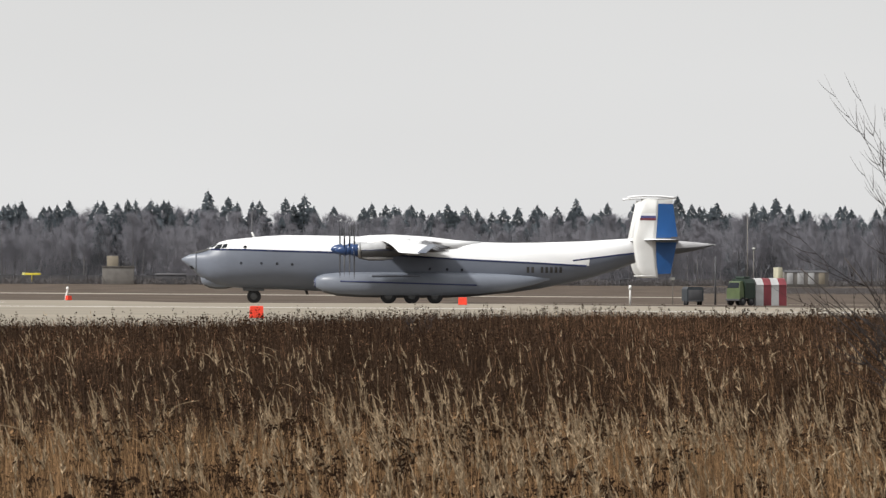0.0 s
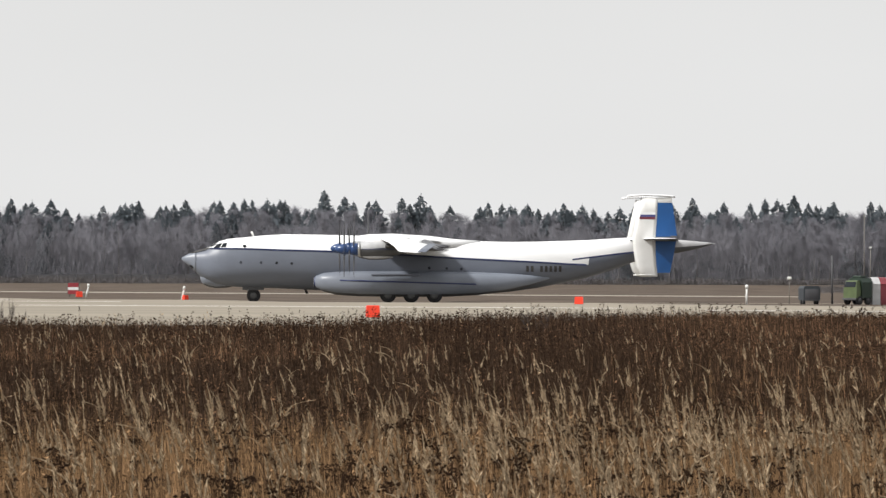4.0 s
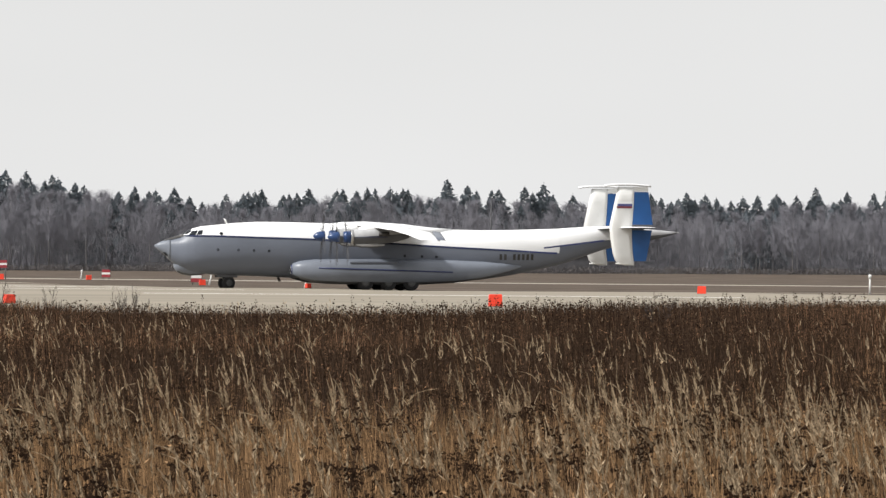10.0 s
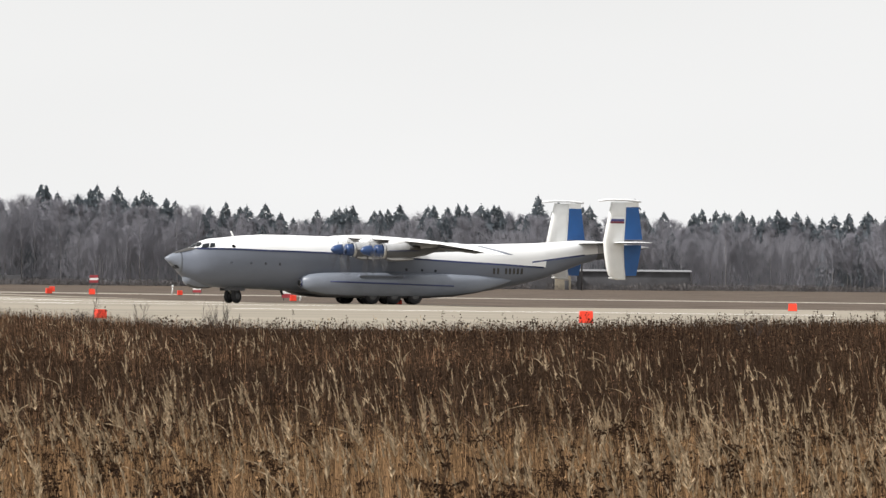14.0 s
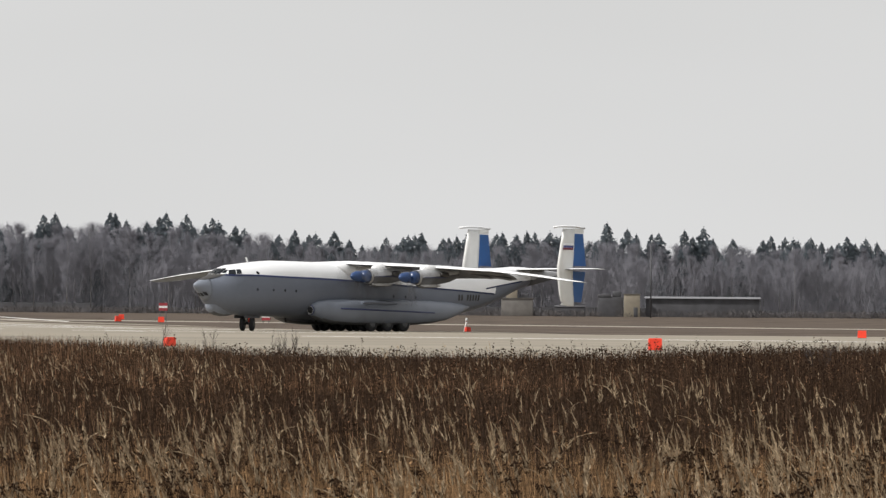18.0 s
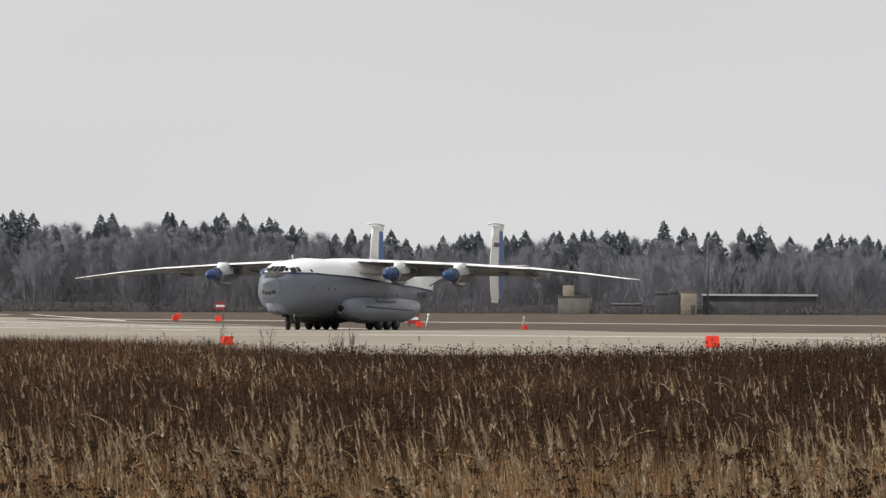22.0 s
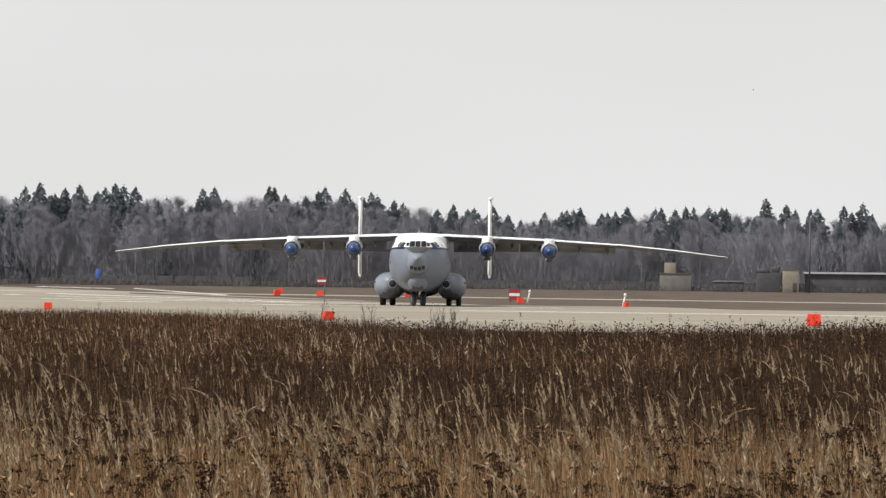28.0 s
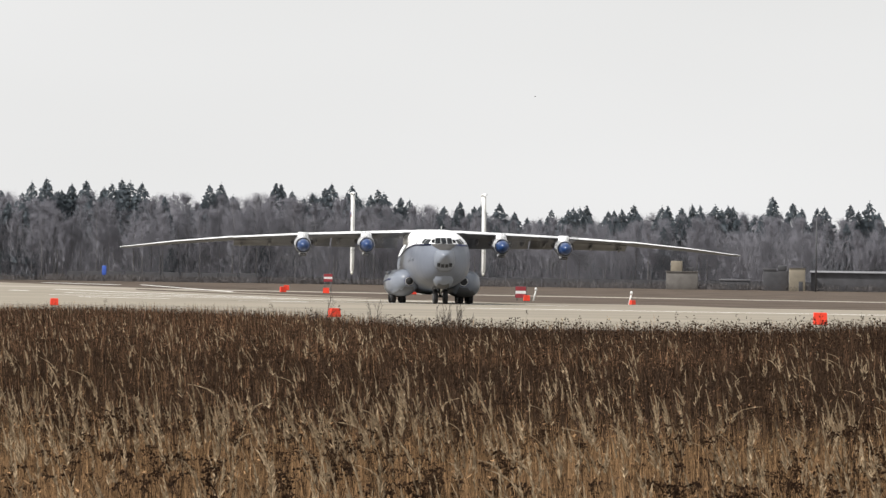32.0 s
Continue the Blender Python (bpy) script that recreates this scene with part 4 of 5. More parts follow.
def forb_belt(r, x, y, k, buds, h0, twigs, drop=0.0):
    """Dead tansy and mugwort: stiff brown stems that branch into k flat-topped heads of small buttons."""
    n = len(x)
    h = r.normal(h0, 0.12, n).clip(0.45, 1.25)
    w = np.maximum(0.0075, 0.00012 * y)
    base, mid, top, side, st = stems(r, x, y, h, w, (r.normal(-0.04, 0.09, n), r.normal(0, 0.06, n)))
    sticks, heads = [st], []
    sd = np.stack((np.ones(n), np.zeros(n), np.zeros(n)), 1)
    for i in range(k):
        a, rr = r.uniform(0, 6.28, n), r.uniform(0.02, 0.15, n) * (i > 0)
        start = mid + (top - mid) * r.uniform(0.3, 0.8, n)[:, None]
        end = top + np.stack((np.cos(a) * rr, np.sin(a) * rr, r.uniform(-0.16, 0.03, n) * (i > 0)), 1)
        if twigs:
            sticks.append(strips(start, (start + end) / 2 + np.array((0, 0, -0.02)), end, sd, w * 0.75))
        wide = r.uniform(0.026, 0.056, n)
        for j in range(buds):
            b, q = r.uniform(0, 6.28, n), np.sqrt(r.random(n))
            tip = end + np.stack((np.cos(b) * q * wide, np.sin(b) * q * wide, 0.020 - 0.014 * q * q + r.normal(0, 0.006, n) - drop * r.random(n)), 1)
            size = np.maximum(0.0125, 0.00020 * y * (4 / buds) ** 0.5) * r.uniform(0.7, 1.4, n)
            d = np.stack((r.normal(0, 0.2, n), r.normal(0, 0.2, n), np.full(n, 1.1)), 1) * size[:, None]
            heads.append(diamonds(tip, d, sd if j % 2 else np.roll(sd, 1, 1), size * 1.3))
            if twigs and j % 3 == 0:
                sticks.append(strips(end - np.array((0, 0, 0.03)), (end + tip) / 2, tip, sd, w * 0.5))
    return sticks, heads


field = np.random.default_rng(11)
grass_sticks, grass_plumes, forb_sticks, forb_heads, warm, brown, reddish = [], [], [], [], [], [], []
west = lambda x, y: x < -0.085 * y
# the field's far edge lies farther off to the west
LUSH = lambda x, y: 1 - 0.6 * np.exp(-((x / y + 0.022) / 0.034) ** 2) + 0.35 * np.clip((x / y - 0.035) / 0.04, 0, 1) - 0.12 * np.clip((-0.055 - x / y) / 0.04, 0, 1)
FAR = lambda x, y: 187 + 75 * np.clip((-0.078 - x / y) / 0.10, 0, 1) + 42 * np.clip((x / y + 0.01) / 0.08, 0, 1)
EAST = lambda x, y: np.clip((x / y - 0.045) / 0.03, 0, 1)
for n, y0, y1, k, keep in (
        (3300, 19, 45, 64, lambda x, y: LUSH(x, y) * (0.30 + 0.85 * patch(x, y, 2.6, 1) ** 1.5)),
        (3900, 45, 75, 28, lambda x, y: LUSH(x, y) * (0.05 + 0.62 * patch(x, y, 4, 2) ** 2.4)),
        (6000, 75, 112, 14, lambda x, y: 0.010 + 0.14 * patch(x, y, 7, 4) ** 2.5 + 0.05 * west(x, y)),
        (18000, 112, 250, 5, lambda x, y: (y < FAR(x, y)) * (0.010 + 0.045 * patch(x, y, 12, 3) ** 2 + 0.11 * west(x, y)))):
    st, pl = grass_belt(field, n, y0, y1, k, keep)
    grass_sticks.append(st)
    grass_plumes += pl
for n, y0, y1, k, buds, h0, keep in (
        (1900, 20, 44, 5, 16, 0.95, lambda x, y: (patch(x, y, 1.5, 5) > 0.68) * 0.2 + 0.16 + 0.6 * (np.hypot(x - 1.0, (y - 33) / 3.5) < 1.3)),
        (5600, 44, 92, 4, 7, 0.93, lambda x, y: 0.08 + 0.9 * patch(x, y, 5, 6) ** 2),
        (15000, 92, 220, 3, 3, 0.78, lambda x, y: (y < FAR(x, y)) * (0.15 + 0.7 * patch(x, y, 9, 8) ** 1.5) * np.where(west(x, y), 0.25, 1.0)),
        (3600, 165, 232, 4, 5, 1.05, lambda x, y: (y > FAR(x, y) - 16) * (y < FAR(x, y)) * (0.08 + 1.3 * patch(x, y, 3, 4) ** 2) * np.clip(x / y / 0.05 + 0.7, 0.04, 1))):
    x, y = spread(field, n, y0, y1, keep)
    st, hd = forb_belt(field, x, y, k, buds, h0, y1 < 100, 0.22 if y1 > 225 else 0.05 if y1 > 100 else 0.0)
    forb_sticks += st
    forb_heads += hd
for n, y0, y1, hm, dest, wide in ((75000, 17, 45, 0.82, warm, 1.4), (15000, 17, 45, 0.70, brown, 1.6), (30000, 45, 80, 0.76, warm, 1.5), (62000, 45, 92, 0.74, brown, 2.0), (150000, 92, 235, 0.72, brown, 1.5), (20000, 46, 110, 0.80, reddish, 1.6), (60000, 100, 235, 0.76, reddish, 1.5)):
    x, y = scatter(field, n, y0, y1)
    h = field.normal(hm, 0.15, n).clip(0.2, 1.08)
    ok = y < FAR(x, y)
    if dest is warm:
        ok &= field.random(n) < 0.1 + 0.5 * LUSH(x, y) + 0.45 * patch(x, y, 3, 9) - np.clip((y - 40) / 44, 0, 0.8)
    if dest is reddish:
        ok &= field.random(n) < 0.12 + 0.9 * np.clip(patch(x, y, 6, 3) - 0.45, 0, 1) + 0.75 * EAST(x, y) + 0.55 * np.clip((-0.075 - x / y) / 0.02, 0, 1)
    x, y, h = x[ok], y[ok], h[ok]
    h *= 0.80 + 0.34 * patch(x, y, 2.2 + y / 30, 7)
    n = len(x)
    dest.append(stems(field, x, y, h, np.maximum(0.005, 0.00011 * y) * wide * field.uniform(0.5, 1.6, n), (field.normal(-0.03, 0.075, n), field.normal(0, 0.08, n)))[4])
# withered leaves and side twigs that break up the straw
for n, y0, y1, z0, z1, size, dest in ((26000, 18, 46, 0.30, 0.95, 0.036, warm), (16000, 18, 46, 0.25, 0.85, 0.034, brown), (70000, 44, 110, 0.35, 0.92, 0.045, brown), (60000, 110, 240, 0.40, 0.86, 0.07, brown), (9000, 44, 130, 0.72, 0.98, 0.05, forb_heads), (4000, 110, 225, 0.60, 0.84, 0.06, reddish), (12000, 46, 110, 0.5, 0.9, 0.045, reddish)):
    x, y = scatter(field, n, y0, y1)
    ok = (y < FAR(x, y)) & (field.random(n) < (0.25 + 0.9 * patch(x, y, 3.3, z0 * 40)))
    x, y = x[ok], y[ok]
    n = len(x)
    d = unit(field.normal(0, 1, (n, 3)) + (0, 0, 0.3)) * (size * field.uniform(0.5, 1.6, n))[:, None]
    s = unit(np.cross(d, field.normal(0, 1, (n, 3))))
    dest.append(diamonds(np.stack((x, y, field.uniform(z0, z1, n)), 1), d, s, size * 0.42 * field.uniform(0.6, 1.4, n)))
gather("reed_grass", "dry straw-coloured reed grass stalks in the field", "grass", grass_sticks + warm, straw)
gather("russet_grass", "reddish brown dry grass among the weeds", "grass", reddish, russet)
gather("grass_plumes", "pale feathery plumes on the dry reed grass", "grass", grass_plumes, plume_mat)
gather("dead_weeds", "brown dead tansy and mugwort stems", "weeds", forb_sticks, dead_stem)
gather("weed_heads", "dark flat seed heads of dead tansy", "weeds", forb_heads, seed_head)
gather("undergrowth_straw", "matted brown straw under the weeds", "grass", brown, litter)


# ---- things on the airfield ----
orange = mat("orange_marker_paint", (0.88, 0.055, 0.022), 0.55, 0.06, 1.5)
white_board = mat("white_board", (0.78, 0.78, 0.76), 0.5, 0.05, 1.0)
red_board = mat("red_board", (0.30, 0.032, 0.042), 0.5, 0.08, 1.0)
dark_steel = mat("dark_steel", (0.06, 0.06, 0.065), 0.6, 0.15, 1.0)
dark_green = mat("dark_green_paint", (0.016, 0.034, 0.022), 0.5, 0.15, 1.0)
# white and red dulled: the haze before the hut is put into them
hazed_white = mat("hazed_white", (0.46, 0.46, 0.46), 0.6, 0.10, 1.0)
hazed_red = mat("hazed_red", (0.20, 0.035, 0.045), 0.6, 0.12, 1.0)
lime_green = mat("light_green_paint", (0.080, 0.110, 0.044), 0.5, 0.12, 1.0)
slate = mat("slate_paint", (0.028, 0.035, 0.042), 0.55, 0.12, 1.0)
# far wall tones drawn towards the wood's, standing for heat haze
grey_concrete = mat("grey_concrete", (0.17, 0.158, 0.145), 0.85, 0.12, 0.5)
sandy_wall = mat("sandy_wall", (0.27, 0.235, 0.18), 0.85, 0.12, 0.4)
fence_concrete = mat("fence_concrete", (0.078, 0.077, 0.083), 0.9, 0.15, 0.4, random_tone=0.08)
yellow_paint = mat("yellow_paint", (0.55, 0.45, 0.03), 0.5, 0.08, 0.8)
blue_board = mat("blue_board", (0.05, 0.12, 0.50), 0.5, 0.06, 1.0)
# roof grey lowered to its surroundings, heat haze put into the colour
hazed_grey = mat("hazed_grey", (0.165, 0.165, 0.175), 0.5, 0.08, 0.4)
shrub_bark = mat("shrub_bark", (0.040, 0.030, 0.026), 0.85, 0.2, 2.0)


def marker(x, y, w, turn=0):
    t = thing("edge_marker", "bright orange box marker on the taxiway edge", "marker", (x, y, rise(x, y)), turn, "orange edge markers")
    h = w * 0.92
    part("shell", loft([[(sx * q * w / 2, sy * q * w * 0.36, z) for sx, sy in ((-1, -1), (1, -1), (1, 1), (-1, 1))] for q, z in ((1.0, 0.05), (0.97, h * 0.5), (0.93, h - 0.03), (0.86, h))]), orange, t, smooth=False)
    part("foot_rail", box(-w * 0.52, w * 0.52, -w * 0.3, -w * 0.2, 0, 0.06), dark_steel, t)
    part("foot_rail", box(-w * 0.52, w * 0.52, w * 0.2, w * 0.3, 0, 0.06), dark_steel, t)


for x, y, w, a in ((0, 295, 0.80, 4), (-28.5, 298, 0.62, 30), (-57.7, 381, 0.62, 12), (19.3, 476, 0.80, -8), (-20.7, 562, 0.58, 40), (-36.9, 640, 0.8, 10), (-76.5, 786, 0.95, 0), (-84.7, 800, 0.95, 20), (-90.5, 860, 0.95, 5), (-63.2, 790, 0.8, 15)):
    marker(x, y, w, a)


def post(x, y, h, lean):
    t = thing("edge_post", "white painted marker post leaning on the verge", "post", (x, y, rise(x, y)), 0, "white marker posts")
    part("pole", tube([(0, 0, 0), (lean * h * 0.5, 0, h * 0.55), (lean * h, 0, h)], (0.10, 0.09, 0.08), 8), white_board, t)
    part("head", loft([[(lean * h + sx * q, sy * q, z) for sx, sy in ((-1, -1), (1, -1), (1, 1), (-1, 1))] for q, z in ((0.09, h - 0.05), (0.15, h + 0.04), (0.13, h + 0.28), (0.06, h + 0.36))]), white_board, t)


for x, y, h, lean in ((36.3, 493.5, 1.55, 0.0), (-21.1, 562.5, 1.17, 0.22), (-36.6, 650, 1.35, 0.22), (-64.6, 792, 1.2, 0.1)):
    post(x, y, h, lean)


def board(x, y, w, h, foot, cat_label):
    t = thing("red_white_board", cat_label, "sign", (x, y, rise(x, y)), 0, "red and white boards")
    for s in (-1, 1):
        part("leg", box(s * w * 0.35 - 0.05, s * w * 0.35 + 0.05, -0.05, 0.05, 0, foot + 0.1), dark_steel, t)
    for i, m in enumerate((red_board, white_board, red_board)):
        z0 = foot + h * (0.0, 0.36, 0.62)[i]
        z1 = foot + h * (0.36, 0.62, 1.0)[i]
        part("panel", box(-w / 2, w / 2, -0.09, 0.09, z0 + 0.004, z1, 0.012), m, t, smooth=False)
    part("frame", box(-w / 2 - 0.06, w / 2 + 0.06, 0.09, 0.16, foot, foot + h + 0.05, 0.01), dark_steel, t)


board(-38.6, 656, 1.35, 1.45, 0.35, "red board with a white band on the verge")
board(-77.0, 794, 1.35, 1.2, 1.8, "tall red board with a white band on legs")
board(-61.0, 796, 1.3, 1.2, 0.4, "small red board with a white band on the verge")


def hut():
    t = thing("striped_hut", "red and white striped runway control hut", "hut", (49.4, 490, 0), 12)
    w, d, h = 3.1, 2.0, 2.0
    part("shell", box(-w / 2 + 0.03, w / 2 - 0.03, -d / 2 + 0.03, d / 2 - 0.03, 0.05, h - 0.02), grey_concrete, t)
    for i in range(4):
        x0 = -w / 2 + w * i / 4
        m = (hazed_white, hazed_red)[i % 2]
        part("wall_panel", box(x0 + 0.01, x0 + w / 4 - 0.01, -d / 2 - 0.02, -d / 2 + 0.03, 0.0, h, 0.008), m, t, smooth=False)
        part("roof_panel", loft([[(x0 + 0.01, y, z), (x0 + w / 4 - 0.01, y, z), (x0 + w / 4 - 0.01, y + 0.03, z + 0.05), (x0 + 0.01, y + 0.03, z + 0.05)] for y, z in ((-d / 2 - 0.06, h - 0.02), (-d / 2 + 0.5, h + 0.52), (0, h + 0.6), (d / 2, h + 0.05))]), m, t, smooth=False)
    for s in (-1, 1):
        part("side_wall", box(s * w / 2 - 0.03, s * w / 2 + 0.03, -d / 2 + 0.03, d / 2, 0, h, 0.01), hazed_white, t)


def trailer():
    t = thing("box_trailer", "dark slate box trailer parked on the verge", "trailer", (42.75, 497.5, 0), 5)
    t.scale = (0.84, 1, 0.96)
    sec = [(-0.98, 0.42), (-0.98, 1.62), (-0.80, 1.86), (0.80, 1.86), (0.98, 1.62), (0.98, 0.42)]
    part("body", loft([[(x, y, z) for x, z in sec] for y in (-1.4, 1.6)]), slate, t, smooth=False)
    part("door", box(-0.8, 0.8, -1.44, -1.405, 0.5, 1.55, 0.01), dark_steel, t, "dark rear door")
    part("bumper", box(-0.9, 0.9, -1.55, -1.45, 0.35, 0.47, 0.02), dark_steel, t)
    for x in (-0.8, 0.8):
        for y in (-0.6, 0.7):
            wh = part("wheel", turned([(-0.12, 0.3), (-0.12, 0.34), (0.12, 0.34), (0.12, 0.3)], 16, "x"), rubber_shade_black, t, m=pose(x, y, 0.34))
            part("rim", turned([(-0.13, 0.18), (0.13, 0.18)], 12, "x"), wheel_metal, wh)


def truck():
    t = thing("green_truck", "green airfield truck with a light green cab", "truck", (46.5, 488.6, 0), -140)
    t.scale = (0.84, 0.84, 0.90)
    part("cargo_body", loft([[(x, y, z) for y, z in ((-1.15, 0.75), (-1.18, 2.4), (-0.85, 2.85), (0.85, 2.85), (1.18, 2.4), (1.15, 0.75))] for x in (-1.35, 0.25)]), dark_green, t, "dark green box body", smooth=False)
    part("cab", loft([[(x, y, z) for y, z in ((-1.05, 0.7), (-1.05, 1.55), (-0.88, zt), (0.88, zt), (1.05, 1.55), (1.05, 0.7))] for x, zt in ((0.35, 2.6), (0.8, 2.55), (1.05, 1.9))]), lime_green, t, "light green cab", smooth=False)
    part("windscreen", loft([[(0.86, -0.8, 2.46), (0.86, 0.8, 2.46), (0.84, 0.8, 2.46), (0.84, -0.8, 2.46)], [(1.09, -0.9, 1.9), (1.09, 0.9, 1.9), (1.06, 0.9, 1.88), (1.06, -0.9, 1.88)]]), dark_glass, t, smooth=False)
    part("bumper", box(1.08, 1.2, -1.1, 1.1, 0.5, 0.72, 0.02), dark_steel, t)
    part("roof_rack", box(-1.0, 0.0, -0.7, 0.7, 2.86, 3.1, 0.06), dark_green, t)
    part("chassis", box(-1.3, 1.0, -0.5, 0.5, 0.45, 0.72, 0.02), dark_steel, t)
    for x in (-0.85, 0.5):
        for s in (-1, 1):
            wh = part("wheel", turned([(-0.14, 0.38), (-0.14, 0.46), (0.14, 0.46), (0.14, 0.38)], 16, "y"), rubber_shade_black, t, m=pose(x, s * 0.95, 0.46))
            part("rim", turned([(-0.15, 0.25), (0.15, 0.25)], 12, "y"), wheel_metal, wh)


hut()
trailer()
truck()


def mast(x, y, h, name, label, lamp, r=0.10, double=0.0):
    t = thing(name, label, "pole", (x, y, rise(x, y)))
    for s in ((-1, 1) if double else (0,)):
        top = lamp if s > 0 else h
        part("pole", tube([(s * double / 2, 0, 0), (s * double / 2, 0, top)], (r, r * 0.7), 8), grey_concrete if lamp else dark_steel, t)
    if lamp:
        part("lamp_head", box(double / 2 - 0.22, double / 2 + 0.22, -0.2, 0.2, lamp, lamp + 0.3, 0.05), white_board, t, "white lamp head")


mast(87.2, 896, 13.5, "floodlight_mast", "thin grey twin mast with a small white lamp", 7.5, 0.11, 1.1)
mast(45.9, 560, 2.9, "lamp_post", "thin grey lamp post with a white head", 2.7, 0.05)
mast(47.0, 520, 5.0, "wooden_pole", "dark slender pole behind the vehicles", 0, 0.11)
mast(-1.0, 1090, 16.0, "utility_pole", "tall dark pole before the wood", 0, 0.20)


def panel_fence(u0, u1, d, h):
    """Concrete panel fence along the wood's edge."""
    x0, x1 = d * math.sin(u0 / 9000), d * math.sin(u1 / 9000)
    t = thing("panel_fence", "long dark concrete panel fence before the wood", "fence", (x0, d, rise(x0, d)))
    n = max(2, int((x1 - x0) / 4))
    pm = mesh_of("panel", box(0.1, 3.8, -0.06, 0.06, 0.05, h, 0.02), fence_concrete, False)
    qm = mesh_of("post", box(-0.09, 0.09, -0.11, 0.11, 0, h + 0.1, 0.02), fence_concrete, False)
    for i in range(n + 1):
        for nm, me in (("post", qm), ("panel", pm)):
            if nm == "panel" and i == n:
                continue
            ob = new(nm, me)
            ob.parent, ob.location = t, ((x1 - x0) / n * i, 0, 0)


panel_fence(-1345, -1000, 1140, 2.2)
panel_fence(-620, 150, 1145, 2.0)


def block_ruin():
    x, y = -30.6, 1132
    t = thing("concrete_blockhouse", "weathered pale concrete blockhouse with a small tower", "building", (x, y, rise(x, y)))
    part("wall", box(-3.6, 3.4, -2, 2, 0, 3.9, 0.08), grey_concrete, t)
    part("tower", box(-2.6, -0.1, -1.8, 1.6, 3.9, 6.3, 0.08), sandy_wall, t, "sandy tower block")
    part("roof_slab", box(-3.8, 3.6, -2.2, 2.2, 3.9, 4.05, 0.03), grey_concrete, t)
    part("roof_unit", box(0.9, 2.4, -1, 0.6, 4.05, 5.0, 0.05), fence_concrete, t)


def sheds():
    x, y = -5.2, 1132
    t = thing("sandy_kiosk", "small pale sandy kiosk", "building", (x, y, rise(x, y)))
    part("wall", box(-1.8, 1.8, -1.5, 1.5, 0, 5.0, 0.06), sandy_wall, t)
    part("roof", box(-1.95, 1.95, -1.65, 1.65, 5.0, 5.15, 0.03), grey_concrete, t)
    part("door", box(0.4, 1.3, -1.55, -1.504, 0, 2.1, 0.01), dark_steel, t)
    t = thing("grey_annex", "low grey annex with a dark roof unit", "building", (-10.2, 1134, rise(-10, 1134)))
    part("wall", box(-2.6, 3.0, -1.5, 1.5, 0, 4.4, 0.06), fence_concrete, t)
    part("parapet", box(-2.6, 0.4, -1.6, 1.6, 4.4, 5.0, 0.05), fence_concrete, t)
    part("roof_unit", box(0.7, 2.6, -1, 1, 4.4, 5.6, 0.15), dark_steel, t)
    t = thing("long_shed", "long low shed with a pale metal roof", "building", (9.5, 1136, rise(9, 1136)))
    part("wall", box(-11.6, 13.6, -3, 3, 0, 4.2, 0.05), fence_concrete, t)
    part("roof", loft([[(xx, -3.5, 4.2), (xx, 0, 4.6), (xx, 3.5, 4.2), (xx, 3.5, 4.1), (xx, -3.5, 4.1)] for xx in (-11.9, 13.9)]), hazed_grey, t, smooth=False)
    t = thing("low_wall", "low pale wall before the wood", "wall", (-19.0, 1134, rise(-19, 1134)))
    part("coping", box(-3.5, 3.5, -0.4, 0.4, 2.1, 2.45, 0.03), hazed_grey, t)
    part("wall", box(-3.4, 3.4, -0.25, 0.25, 0, 2.1, 0.03), fence_concrete, t)
    t = thing("pale_house", "pale low house with its end painted sunlit cream", "building", (116.9, 1094, rise(117, 1094)), 12)
    part("wall", box(-4.2, 6.0, -2.5, 2.5, 0, 3.2, 0.05), grey_concrete, t)
    # the end's sunlit look is put into its cream colour
    part("gable_end", box(-5.2, -4.22, -1.7, 1.7, 0, 4.2, 0.05), mat("sunlit_cream", (0.42, 0.40, 0.30), 0.8, 0.08, 0.4), t, "gable end in painted sunlit cream")
    part("roof", loft([[(xx, -2.6, 3.2), (xx, 0, 3.6), (xx, 2.6, 3.2)] for xx in (-4.2, 6.1)]), fence_concrete, t, smooth=False)
    for i in range(4):
        part("wall_panel", box(-3.5 + i * 2.4, -2.1 + i * 2.4, -2.56, -2.504, 0.6, 3.1, 0.01), hazed_white if i < 3 else sandy_wall, t, "pale wall panel")


block_ruin()
sheds()


def van():
    t = thing("yellow_van", "bright yellow van driving behind the fence", "van", (-50.9, 1160, rise(-50, 1160)))
    t.scale = (0.8, 0.9, 0.82)
    part("body", box(-2.1, 2.3, -0.95, 0.95, 0.45, 3.0, 0.15), yellow_paint, t)
    part("cab", box(-2.9, -2.12, -0.9, 0.9, 0.45, 3.1, 0.12), mat("pale_yellow", (0.75, 0.70, 0.25), 0.5, 0.05, 0.5), t, "pale yellow cab")
    part("windscreen", box(-2.95, -2.91, -0.8, 0.8, 1.5, 2.2, 0.01), dark_glass, t)
    for x in (-1.9, 1.5):
        for s in (-0.8, 0.8):
            part("wheel", turned([(-0.13, 0.3), (-0.13, 0.42), (0.13, 0.42), (0.13, 0.3)], 14, "y"), rubber_shade_black, t, m=pose(x, s, 0.42))
    return t


yellow_van = van()
t = thing("blue_sign", "small blue sign board before the wood", "sign", (-153.6, 1085, rise(-154, 1085)))
part("board", box(-0.45, 0.45, -0.05, 0.05, 1.5, 3.5, 0.02), blue_board, t)
part("pole", box(-0.06, 0.06, 0.05, 0.15, 0, 3.4), dark_steel, t)


